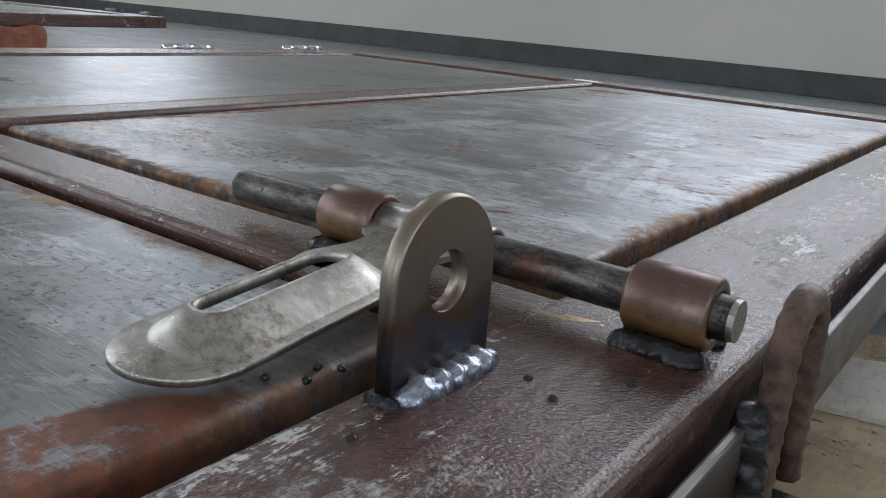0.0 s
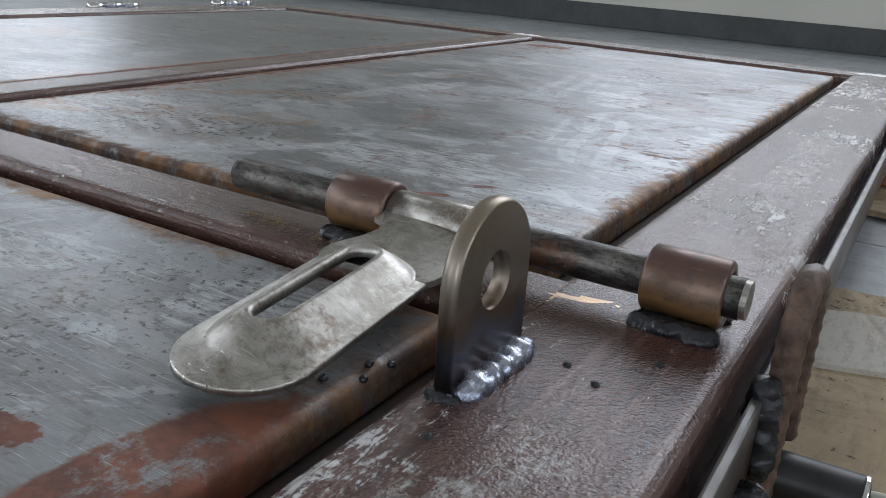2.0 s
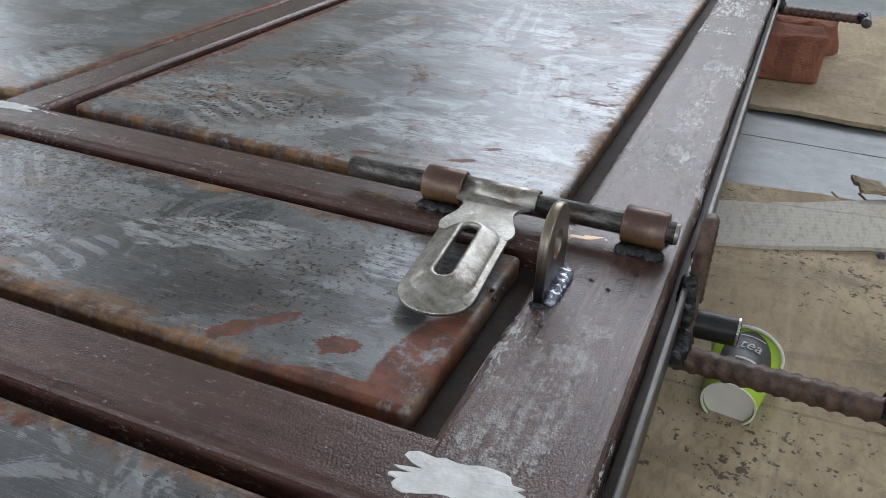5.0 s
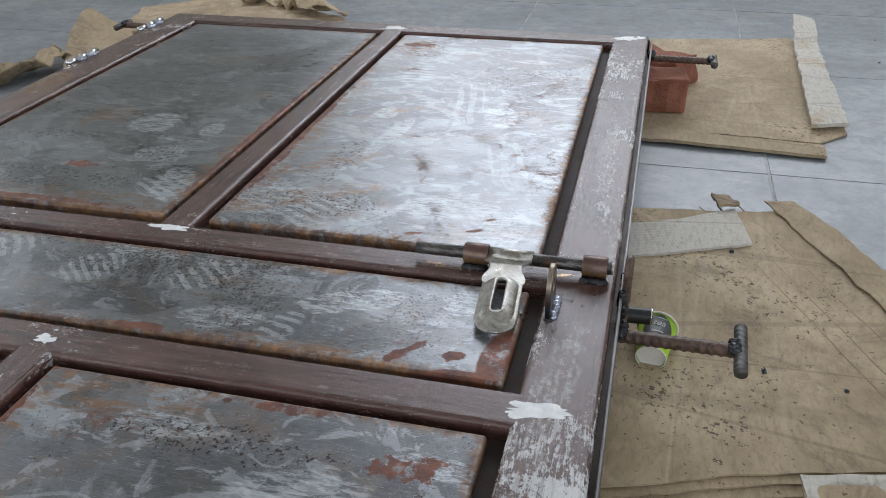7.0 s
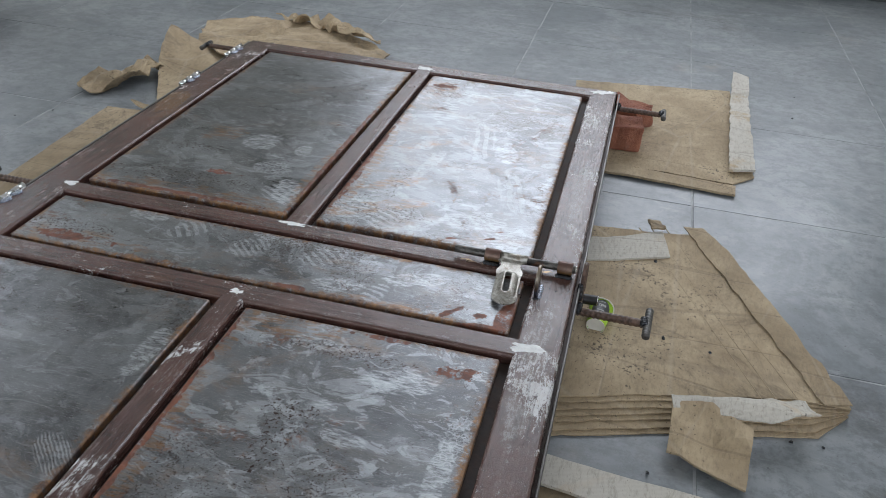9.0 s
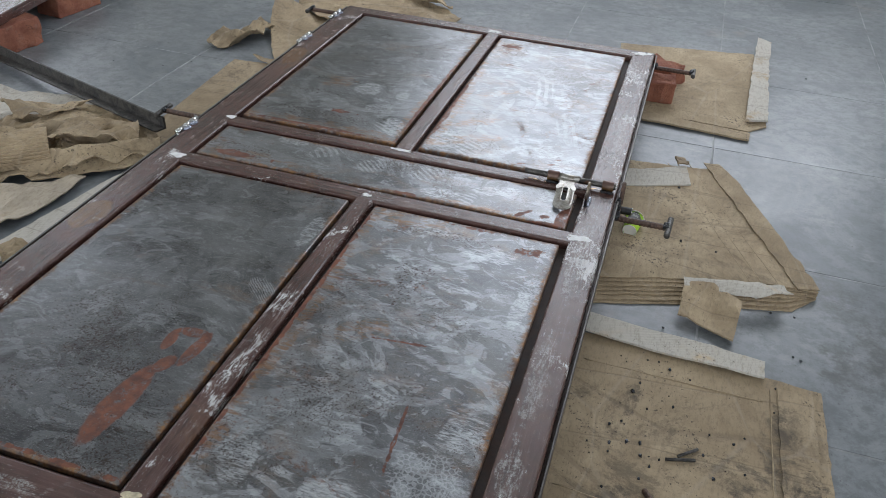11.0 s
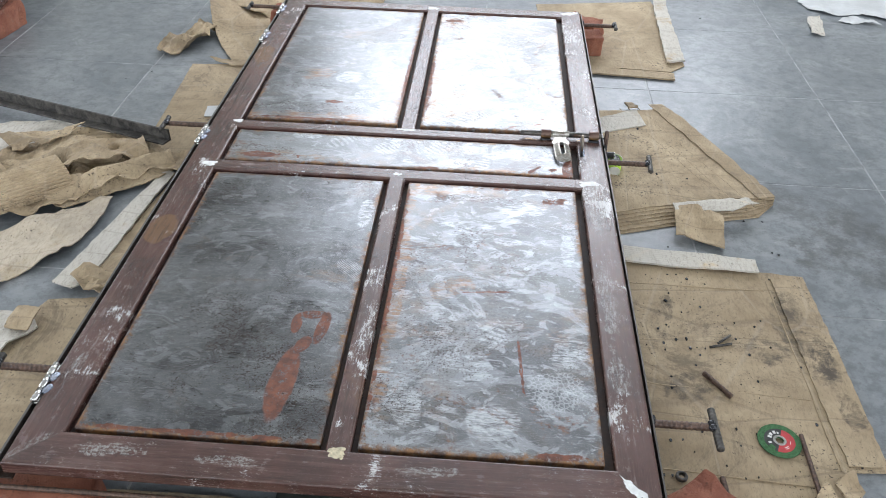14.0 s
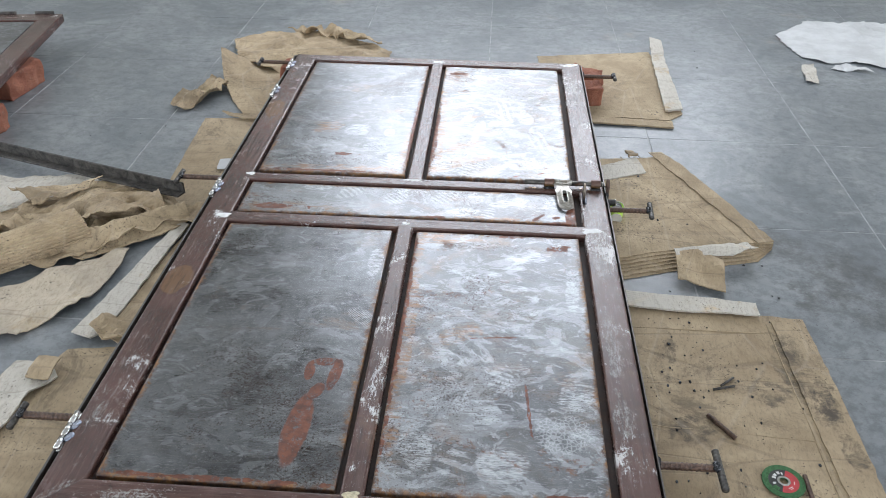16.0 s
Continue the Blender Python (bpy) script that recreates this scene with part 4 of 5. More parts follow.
for k, (x, y) in enumerate(((0.957, 1.058), (0.968, 1.052), (0.905, 1.012), (0.914, 1.018), (0.910, 1.026), (0.915, 1.03), (0.979, 1.075), (0.945, 1.002))):
    part("spatter", blob((x, y, H if x > 0.92 else H - 0.002), (0.0014, 0.0014, 0.0012), 0.2, k, 2), MAT_SLAG, door, "", True)

# hinges on the far side of the left stile
for y in (0.060, 0.980, 1.668, 1.915):
    hinge = part("hinge", box(-0.079, -0.070, y, y + 0.095, H - 0.020, H - 0.003, 0.001), MAT_CHROME, door, "bright steel butt hinge")
    for j in range(3):
        part("knuckle", tube([(-0.0785, y + 0.001 + 0.0315 * j, H), (-0.0785, y + 0.030 + 0.0315 * j, H)], 0.0062, 16), MAT_CHROME, hinge, "", True)
    for j in (0.025, 0.055):
        part("weld_bead", weld((-0.069, y + j, H), (-0.065, y + j + 0.012, H), 0.006, int(y * 100 + j * 1000), 4), MAT_WELD, hinge, "", True)

# ---- sliding bolt with hasp ----
bolt = thing("slide_bolt", "steel rod slide bolt with a slotted hasp on the door", "bolt")
RY, RZ, RR = 1.111, 0.1378, 0.0069
bm = tube([(0.778, RY, RZ), (0.780, RY, RZ), (0.986, RY, RZ), (0.9925, RY, RZ)], RR, 28)
part("rod", bm, MAT_ROD, bolt, "blackened steel rod", True)
part("rod_end", tube([(0.9925, RY, RZ), (0.9945, RY, RZ)], RR * 0.93, 24), MAT_HASP, bolt, "cut bright end")
for x0, x1 in ((0.833, 0.860), (0.962, 0.988)):
    collar = part("collar", ring_tube(x0, x1, RY, RZ, RR + 0.0006, 0.0115), MAT_COLLAR, bolt, "brown heat-tinted pipe collar", True)
    part("weld_bead", weld((x0 + 0.002, RY - 0.0105, H + 0.0008), (x1 - 0.002, RY - 0.0110, H + 0.0008), 0.0052, int(x0 * 1000), 4, 0.75), MAT_SLAG, collar, "black glossy weld", True)
    part("weld_bead", weld((x0 + 0.002, RY + 0.010, H + 0.001), (x1 - 0.002, RY + 0.010, H + 0.001), 0.004, int(x0 * 900), 5, 0.6), MAT_SLAG, collar, "", True)

# hasp: a sleeve wrapped over the rod, a waisted neck and a long body with a raised slot
bm = bmesh.new()
n = 18
prev = None
for k in range(n + 1):
    a = radians(-95 + 205 * k / n)
    row = [bm.verts.new((x, RY + math.sin(a) * r, RZ + math.cos(a) * r)) for x in (0.8605, 0.9085) for r in (RR + 0.0003, RR + 0.0022)]
    if prev:
        for i, j in ((0, 1), (1, 3), (3, 2), (2, 0)):
            bm.faces.new((prev[i], prev[j], row[j], row[i]))
    else:
        bm.faces.new((row[0], row[1], row[3], row[2]))
    prev = row
bm.faces.new((prev[2], prev[3], prev[1], prev[0]))
sleeve = part("sleeve", bm, MAT_HASP, bolt, "zinc-plated sleeve round the rod", True)

HO, HD = Vector((0.8815, RY)), Vector((0.060, -0.998)).normalized()
HN = Vector((-HD.y, HD.x))


def hasp_at(s, w, z):
    p = HO + HD * s + HN * w
    return (p.x, p.y, z)


def hasp_z(s):
    return 0.1385 - 0.0085 * min(1, max(0, (s - 0.005) / 0.118))


def stadium(s0, s1, half, count):
    """Points round a long slot shape from s0 to s1."""
    out = []
    q = count // 4
    for k in range(q):
        a = math.pi * k / q
        out.append((s1 - half + half * math.sin(a), half * math.cos(a)))
    for k in range(q):
        out.append((s1 - half + (s0 + half - s1 + half) * k / q, -half))
    for k in range(q):
        a = math.pi * k / q
        out.append((s0 + half - half * math.sin(a), -half * math.cos(a)))
    for k in range(q):
        out.append((s0 + half + (s1 - half - s0 - half) * k / q, half))
    return out


bm = bmesh.new()
N = 96
levels = [(0.0522, 0.1058, 0.0046, 0.0046), (0.0516, 0.1064, 0.0050, 0.0072), (0.0506, 0.1074, 0.0058, 0.0080), (0.0490, 0.1090, 0.0074, 0.0078), (0.0425, 0.1145, 0.0138, 0.0034), (0.0410, 0.1162, 0.0156, 0.0022), (0.0400, 0.1172, 0.0165, 0.0014), (0.0392, 0.1182, 0.0172, 0.0006), (0.0385, 0.1192, 0.0178, 0.0002),
          (0.0300, 0.1300, 0.0206, 0.0), (0.0296, 0.1304, 0.0211, -0.0005), (0.0296, 0.1304, 0.0211, -0.0022), (0.0320, 0.1280, 0.0190, -0.0026), (0.0512, 0.1068, 0.0056, 0.0040)]
rings = []
for s0, s1, half, dz in levels:
    rings.append([bm.verts.new(hasp_at(s, w, hasp_z(s) + dz)) for s, w in stadium(s0, s1, half, N)])
for a, b in zip(rings, rings[1:] + rings[:1]):
    for k in range(N):
        bm.faces.new((a[k], a[(k + 1) % N], b[(k + 1) % N], b[k]))
body = part("hasp_plate", bm, MAT_HASP, bolt, "zinc-plated hasp with a raised slot", True)
half_side = [(0.000, 0.0240), (0.0105, 0.0240), (0.0122, 0.0205), (0.0150, 0.0180), (0.0195, 0.0166), (0.0240, 0.0168), (0.0290, 0.0182), (0.0350, 0.0208), (0.0400, 0.0226), (0.0440, 0.0229), (0.0475, 0.0222), (0.0505, 0.0208)]
edge = half_side + [(s, -w) for s, w in reversed(half_side)]
bm = bmesh.new()
loops = []
for dz in (0.0002, -0.0020):
    loops.append([bm.verts.new(hasp_at(s, w, hasp_z(s) + dz + 0.0045 * max(0, 1 - s / 0.009))) for s, w in edge])
bm.faces.new(loops[0])
bm.faces.new(loops[1][::-1])
for k in range(len(edge)):
    bm.faces.new((loops[0][k], loops[0][(k + 1) % len(edge)], loops[1][(k + 1) % len(edge)], loops[1][k]))
part("neck", bm, MAT_HASP, body)

# ---- the angle-iron door frame round the leaf ----
frame_set = thing("door_frame", "bare steel angle door frame with welded rebar hold-fasts", "door frame")
JB = 0.088


def angle(name, x0, x1, y0, y1, inner):
    """An angle: an upright leg, and a flat leg below that reaches under the door."""
    bm = box(x0, x1, y0, y1, JB, H - 0.008, 0.0010)
    if inner == "-x":
        box(x0 - 0.025, x0 + 0.0005, y0, y1, JB, JB + 0.004, 0.0008, bm=bm)
    elif inner == "+x":
        box(x1 - 0.0005, x1 + 0.025, y0, y1, JB, JB + 0.004, 0.0008, bm=bm)
    else:
        box(x0, x1, y0 - 0.025, y0 + 0.0005, JB, JB + 0.004, 0.0008, bm=bm)
    return part(name, bm, MAT_JAMB, frame_set)


angle("jamb", 1.0035, 1.0070, NEAR - 0.004, FAR + 0.006, "-x")
angle("jamb", -0.0880, -0.0832, NEAR - 0.004, FAR + 0.006, "+x")
angle("head", -0.0832, 1.0012, FAR + 0.003, FAR + 0.0075, "-y")
part("tie_bar", tube([(-0.16, NEAR - 0.014, JB - 0.008), (1.02, NEAR - 0.010, JB - 0.008)], 0.0038, 10, rib=0.0008, pitch=0.010), MAT_REBAR, frame_set, "rusty rebar tie across the foot", True)


def hold_fast(x, y, z, reach, cross, turn, seed, rise=0.0):
    d = Vector((math.cos(radians(turn)), math.sin(radians(turn)), 0))
    a = Vector((x, y, z))
    b = a + d * reach + Vector((0, 0, rise))
    n = Vector((-d.y, d.x, 0))
    hf = part("hold_fast", tube([a, b], 0.0061, 16, rib=0.0013, pitch=0.0090), MAT_REBAR, frame_set, "brown ribbed rebar hold-fast", True)
    part("cross_bar", tube([b - n * cross[0] + d * 0.006, b + n * cross[1] + d * 0.006], 0.0064, 14, rib=0.0008, pitch=0.0085), MAT_DARKBAR, hf, "dark rebar cross piece", True)
    part("weld_bead", weld(b - n * 0.006 + Vector((0, 0, 0.004)), b + n * 0.006 + Vector((0, 0, 0.004)), 0.007, seed, 4, 0.9), MAT_SLAG, hf, "", True)
    part("weld_bead", weld(a + Vector((0.002, -0.006, 0.004)), a + Vector((0.004, 0.006, 0.008)), 0.0068, seed + 1, 5, 1.1), MAT_SLAG, hf, "", True)


hold_fast(1.006, 1.068, 0.0835, 0.116, (0.036, 0.042), -3, 11, 0.004)
hold_fast(1.005, 0.140, 0.090, 0.112, (0.050, 0.042), 0, 21)
hold_fast(1.005, 2.030, 0.092, 0.118, (0.026, 0.030), 0, 31)
hold_fast(-0.088, 0.172, 0.090, 0.120, (0.030, 0.035), 180, 41)
hold_fast(-0.088, 1.140, 0.090, 0.130, (0.035, 0.035), 180, 51)
hold_fast(-0.088, 2.060, 0.092, 0.125, (0.030, 0.030), 180, 61)
arch = [(1.0100, 1.100, 0.070), (1.0098, 1.1015, 0.100)] + [(1.0098 + 0.001 * k / 12, 1.1155 - 0.0135 * math.cos(math.pi * k / 12), 0.1335 + 0.0145 * math.sin(math.pi * k / 12)) for k in range(13)] + [(1.0108, 1.131, 0.104), (1.011, 1.133, 0.085)]
loop = part("rebar_loop", tube(arch, 0.0042, 16, rib=0.0005, pitch=0.006), MAT_REBAR, frame_set, "bent rebar staple loop", True)
part("weld_bead", weld((1.0065, 1.094, 0.118), (1.0085, 1.095, 0.092), 0.0060, 71, 4, 0.9), MAT_SLAG, loop, "", True)
part("weld_bead", weld((1.0070, 1.139, 0.114), (1.0085, 1.140, 0.090), 0.0055, 72, 4, 0.9), MAT_SLAG, loop, "", True)
bm = tube([(1.0055, 1.122, 0.0745), (1.040, 1.126, 0.0730)], 0.0092, 20, close=False)
pipe = part("pipe_stub", bm, MAT_PIPE, frame_set, "short black pipe keeper", True)
part("rim", ring_tube(1.0385, 1.0405, 1.126, 0.0730, 0.0078, 0.0096), MAT_CHROME, pipe, "bright cut rim")

# ---- bricks that carry the doors ----
brick("brick", 0.990, 2.000, 0.006, 4, (0.18, 0.100, 0.066), "chipped orange brick under the door corner on cardboard", 1.0, 0.010)
brick("brick", 1.030, 2.165, 0.006, -30, (0.130, 0.090, 0.055), "broken brick half with mortar behind the door corner", 2.0, 0.012)
brick("brick", -0.030, 2.085, 0.006, 0, (0.22, 0.105, 0.078), "orange fired brick under the hinge side of the door", 3.0)
brick("brick", -0.030, -0.090, 0.004, 6, (0.20, 0.100, 0.070), "orange fired brick under the foot of the door", 4.0)
brick("brick", 1.045, -0.060, 0.006, 38, (0.22, 0.120, 0.074), "rough orange brick beside the foot of the door", 5.0, 0.014)
brick("brick", -1.135, 1.915, 0.0, 82, (0.21, 0.110, 0.092), "orange brick under the second door", 6.0, 0.010)
brick("brick", -1.06, 1.50, 0.0, 82, (0.21, 0.110, 0.092), "orange brick under the second door", 7.0, 0.010)
brick("brick", -2.90, 1.90, 0.0, 8, (0.21, 0.110, 0.092), "orange brick under the second door", 8.0)

# ---- second door, lying beyond the first ----
door_two = thing("steel_door", "second brown steel door lying flat on bricks", "door", at=pose(-1.168, 2.441, 0.092, 0, 0, 8))
for x0, x1, y0, y1, nm, mt in ((-2.10, 0, -0.082, 0, "stile", MAT_RAIL), (-2.10, 0, -1.07, -0.99, "stile", MAT_RAIL), (-0.082, 0, -0.99, -0.082, "rail", MAT_STILE), (-2.10, -2.02, -0.99, -0.082, "rail", MAT_STILE), (-1.10, -1.05, -0.99, -0.082, "rail", MAT_STILE)):
    part(nm, box(x0, x1, y0, y1, 0, 0.034, 0.003), mt, door_two, "", True)
for x0, x1, s in ((-1.05, -0.082, 7.3), (-2.02, -1.10, 8.8)):
    part("panel", box(x0 + 0.008, x1 - 0.008, -0.982, -0.09, 0.012, 0.030, 0.003), sheet_steel("sheet_steel", 0.75, 0.3, 0.4, s), door_two, "grey steel sheet", True)
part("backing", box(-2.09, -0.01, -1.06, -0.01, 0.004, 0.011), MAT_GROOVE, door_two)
for x in (-0.115, -0.27, -1.4):
    part("hinge", tube([(x, 0.006, 0.036), (x + 0.075, 0.006, 0.036)], 0.008, 12), MAT_DARKBAR, door_two, "dark barrel hinge", True)

# ---- cardboard, paper and litter on the floor ----
SOOT = ((1.395, 0.48, 0.045, 0.12, 10, 1.2, 9), (1.425, 0.40, 0.030, 0.05, 0, 1.0, 12), (1.435, 0.27, 0.030, 0.05, 0, 1.2, 10), (1.115, 0.60, 0.012, 0.07, 0, 1.3, 14), (1.13, 0.33, 0.05, 0.04, 20, 1.4, 9), (1.30, 0.45, 0.05, 0.06, 0, 1.5, 9))
KRAFT_A, KRAFT_B = kraft("kraft_card", 1.0, 0.35, 0.1, 20), kraft("kraft_card_stained", 0.92, 0.62, 0.0, 8, 2.0, 0.0, SOOT)
KRAFT_C, KRAFT_R = kraft("kraft_card_crumpled", 1.02, 0.42, 0.0, 40, 4.0), kraft("kraft_flutes", 1.08, 0.2, 0.25, 55, 6.0)
KRAFT_D = kraft("kraft_card_dusty", 1.02, 0.5, 0.05, 25, 13.0)
KRAFT_W = kraft("white_lined_card", 1.15, 0.05, 0.1, 70, 8.0, 0.85)
KRAFT_P = kraft("pale_grey_card", 1.1, 0.2, 0.0, 30, 11.0, 0.4)
PAPER = plain("white_paper", (0.50, 0.51, 0.51), 0.8, 0, 0.12, 9, 0.4, 0.002)

CARDS = "cardboard sheets under the door"
loose("cardboard_sheet", [(0.86, 2.46), (1.022, 2.490), (1.341, 2.553), (1.376, 1.917), (1.320, 1.858), (0.90, 1.870)], KRAFT_A, "flat brown cardboard sheet under the brick at the door corner", "cardboard", group=CARDS, thick=0.004, wave=0.003, seed=1)
loose("cardboard_flap", [(0.90, 1.868), (1.326, 1.840), (1.323, 1.790), (0.90, 1.812)], KRAFT_A, "narrow folded cardboard flap beside the sheet", "cardboard", z=0.003, group=CARDS, thick=0.006, wave=0.003, seed=2)
loose("cardboard_flap", [(1.344, 2.609), (1.392, 2.586), (1.377, 1.929), (1.310, 1.909)], KRAFT_W, "pale folded cardboard strip on the sheet", "cardboard", z=0.010, group=CARDS, thick=0.007, wave=0.008, seed=3, torn=0.006,
      lift=lambda x, y: 0.03 * max(0, (y - 2.40) / 0.2))
R2 = [(0.86, 1.50), (1.149, 1.532), (1.228, 1.551), (1.289, 1.474), (1.344, 1.335), (1.468, 1.030), (1.415, 0.965), (1.177, 0.900), (0.88, 0.795)]
for j in range(7):
    top_sheet = loose("cardboard_sheet", [(x - 0.006 * j * (y < 1.0), y + 0.010 * j * (y < 1.0) - 0.004 * j * (y > 1.3)) for x, y in R2], KRAFT_A if j < 6 else KRAFT_D, "brown cardboard sheet in a flattened stack beside the bolt", "cardboard", z=0.0005 + 0.0033 * j, group=CARDS, thick=0.0022, wave=0.0006, seed=4 + j, cut=0.06)
    top_sheet.location.y = 0.004 * noise.noise(Vector((j * 1.7, 0, 0)))


def score(sheet_ob, a, b, z, radius=0.0011):
    """A pressed fold line that stands slightly proud of a sheet."""
    n = 14
    pts = [(a[0] + (b[0] - a[0]) * i / n + 0.002 * noise.noise(Vector((i * 0.6, a[0] * 9, 1))), a[1] + (b[1] - a[1]) * i / n + 0.002 * noise.noise(Vector((i * 0.6, a[1] * 9, 5))), z) for i in range(n + 1)]
    part("fold_line", tube(pts, radius, 6), KRAFT_A, sheet_ob, "", True)


for a, b in (((1.104, 1.516), (1.343, 0.970)), ((1.129, 1.525), (1.369, 0.970)), ((1.159, 1.535), (1.405, 0.980))):
    score(top_sheet, a, b, 0.0222)
loose("cardboard_flap", [(0.90, 1.40), (1.035, 1.444), (1.154, 1.511), (1.171, 1.406), (1.031, 1.347), (0.90, 1.31)], KRAFT_W, "pale ribbed cardboard strip on the stack", "cardboard", z=0.021, thick=0.004, wave=0.004, seed=9)
loose("cardboard_scrap", [(1.119, 1.540), (1.144, 1.555), (1.159, 1.511), (1.129, 1.501)], KRAFT_C, "small torn cardboard scrap on the stack", "cardboard", z=0.024, thick=0.004, wave=0.015, grain=30, seed=10, cut=0.01)
loose("cardboard_strip", [(1.198, 1.548), (1.240, 1.556), (1.290, 1.478), (1.345, 1.340), (1.462, 1.060), (1.470, 1.035), (1.425, 1.022), (1.310, 1.290)], KRAFT_A, "flat folded cardboard edge strip on the stack", "cardboard", z=0.0235, thick=0.002, wave=0.002, seed=11, torn=0.007)
loose("cardboard_flap", [(1.178, 0.943), (1.292, 0.970), (1.393, 1.015), (1.408, 0.970), (1.331, 0.930), (1.252, 0.925), (1.183, 0.915)], KRAFT_W, "torn white-lined cardboard flap bent up at the stack's edge", "cardboard", z=0.026, thick=0.003, wave=0.016, grain=9, seed=12, cut=0.015,
      lift=lambda x, y: 0.018 * math.exp(-((y - 0.955) / 0.03) ** 2))
loose("cardboard_scrap", [(1.180, 0.935), (1.242, 0.943), (1.304, 0.910), (1.298, 0.856), (1.292, 0.804), (1.178, 0.846)], KRAFT_A, "bent cardboard corner hanging off the stack", "cardboard", z=0.004, thick=0.004, wave=0.01, grain=12, seed=13, cut=0.015, crush=0.006, lift=lambda x, y: max(0, (y - 0.83)) * 0.26)
loose("cardboard_strip", [(0.88, 0.800), (1.035, 0.776), (1.173, 0.770), (1.353, 0.753), (1.351, 0.703), (1.164, 0.709), (0.88, 0.735)], KRAFT_W, "long pale cardboard strip on the floor", "cardboard", z=0.010, thick=0.005, wave=0.012, grain=5, seed=14, cut=0.02)
stained = loose("cardboard_sheet", [(0.80, 0.735), (1.364, 0.719), (1.458, 0.713), (1.463, 0.45), (1.458, 0.135), (1.379, 0.133), (1.380, 0.02), (1.37, -0.20), (0.80, -0.22)], KRAFT_B, "large stained brown cardboard sheet beside the door", "cardboard", group=CARDS, thick=0.004, wave=0.004, grain=3, seed=15, cut=0.05)
for a, b in (((1.015, 0.325), (1.366, 0.305)), ((1.015, 0.110), (1.326, 0.090)), ((1.025, 0.052), (1.242, 0.038)), ((1.363, 0.687), (1.368, 0.132)), ((1.386, 0.687), (1.391, 0.142)), ((1.015, 0.648), (1.351, 0.648)), ((1.381, 0.409), (1.445, 0.404)), ((1.381, 0.290), (1.445, 0.280))):
    score(stained, a, b, 0.0066, 0.0013)
loose("cardboard_strip", [(1.376, 0.692), (1.440, 0.692), (1.445, 0.142), (1.383, 0.142)], KRAFT_B, "creased edge fold of the stained cardboard", "cardboard", z=0.006, thick=0.003, wave=0.004, grain=8, seed=16, cut=0.02)
loose("cardboard_flap", [(1.154, -0.027), (1.292, 0.047), (1.326, 0.097), (1.343, 0.052), (1.36, -0.16), (1.18, -0.18)], KRAFT_C, "torn cardboard flap curled up at the sheet's end", "cardboard", z=0.008, thick=0.004, wave=0.022, grain=10, seed=17, cut=0.015)
loose("cardboard_flap", [(1.341, 0.092), (1.386, 0.127), (1.389, 0.077), (1.363, 0.047)], KRAFT_C, "small bent cardboard tab", "cardboard", z=0.010, thick=0.004, wave=0.016, grain=16, seed=18, cut=0.012)
loose("paper_sheet", [(1.952, 2.841), (2.161, 3.061), (2.56, 3.04), (2.62, 2.50), (2.314, 2.455), (2.203, 2.523), (2.078, 2.499), (1.99, 2.560)], PAPER, "large torn white paper sheet on the floor", "paper", thick=0.0008, wave=0.006, grain=7, seed=19, torn=0.02, cut=0.02, crush=0.010)
loose("paper_scrap", [(2.075, 2.44), (2.12, 2.475), (2.20, 2.46), (2.235, 2.40), (2.18, 2.425), (2.11, 2.41)], PAPER, "torn white paper scrap", "paper", thick=0.0008, wave=0.02, grain=18, seed=20, torn=0.008, cut=0.015)
loose("cardboard_scrap", [(1.960, 2.457), (2.014, 2.480), (1.973, 2.265), (1.922, 2.273)], KRAFT_W, "pale curled cardboard scrap on the floor", "cardboard", thick=0.003, wave=0.022, grain=16, seed=21, cut=0.015)

loose("cardboard_sheet", [(-0.452, 2.489), (-0.40, 2.56), (-0.16, 2.640), (0.044, 2.578), (0.245, 2.42), (0.24, 2.16), (-0.090, 2.126), (-0.356, 2.235)], KRAFT_C, "torn rumpled cardboard sheet beyond the door's head", "cardboard", group=CARDS, thick=0.004, wave=0.020, grain=5, seed=22, torn=0.012, cut=0.016, crush=0.026)
loose("cardboard_scrap", [(-0.24, 2.60), (-0.10, 2.655), (0.02, 2.60), (0.15, 2.52), (0.20, 2.455), (0.05, 2.50), (-0.12, 2.58)], KRAFT_C, "crumpled torn cardboard rim", "cardboard", z=0.02, thick=0.004, wave=0.045, grain=14, seed=23, torn=0.016, cut=0.014)
loose("cardboard_sheet", [(-0.416, 2.200), (-0.189, 2.237), (-0.051, 2.175), (-0.041, 1.778), (-0.205, 1.744), (-0.287, 1.878), (-0.357, 2.015)], KRAFT_C, "creased cardboard sheet bent up at its edge", "cardboard", group=CARDS, thick=0.004, wave=0.010, grain=6, seed=24, cut=0.018,
      lift=lambda x, y: 0.085 * max(0, min(1, (-0.24 - x) / 0.16)) ** 1.5 * max(0, min(1, (y - 1.86) / 0.2)))
loose("cardboard_scrap", [(-0.500, 1.813), (-0.460, 1.942), (-0.406, 2.061), (-0.332, 2.046), (-0.342, 1.932), (-0.392, 1.813), (-0.445, 1.778)], KRAFT_C, "twisted torn cardboard scrap", "cardboard", thick=0.004, wave=0.055, grain=12, seed=25, torn=0.016, cut=0.013)
loose("cardboard_scrap", [(-0.287, 1.749), (-0.090, 1.778), (-0.070, 1.699), (-0.208, 1.714)], KRAFT_B, "dark torn cardboard scrap", "cardboard", z=0.005, thick=0.004, wave=0.02, grain=14, seed=26, cut=0.015)
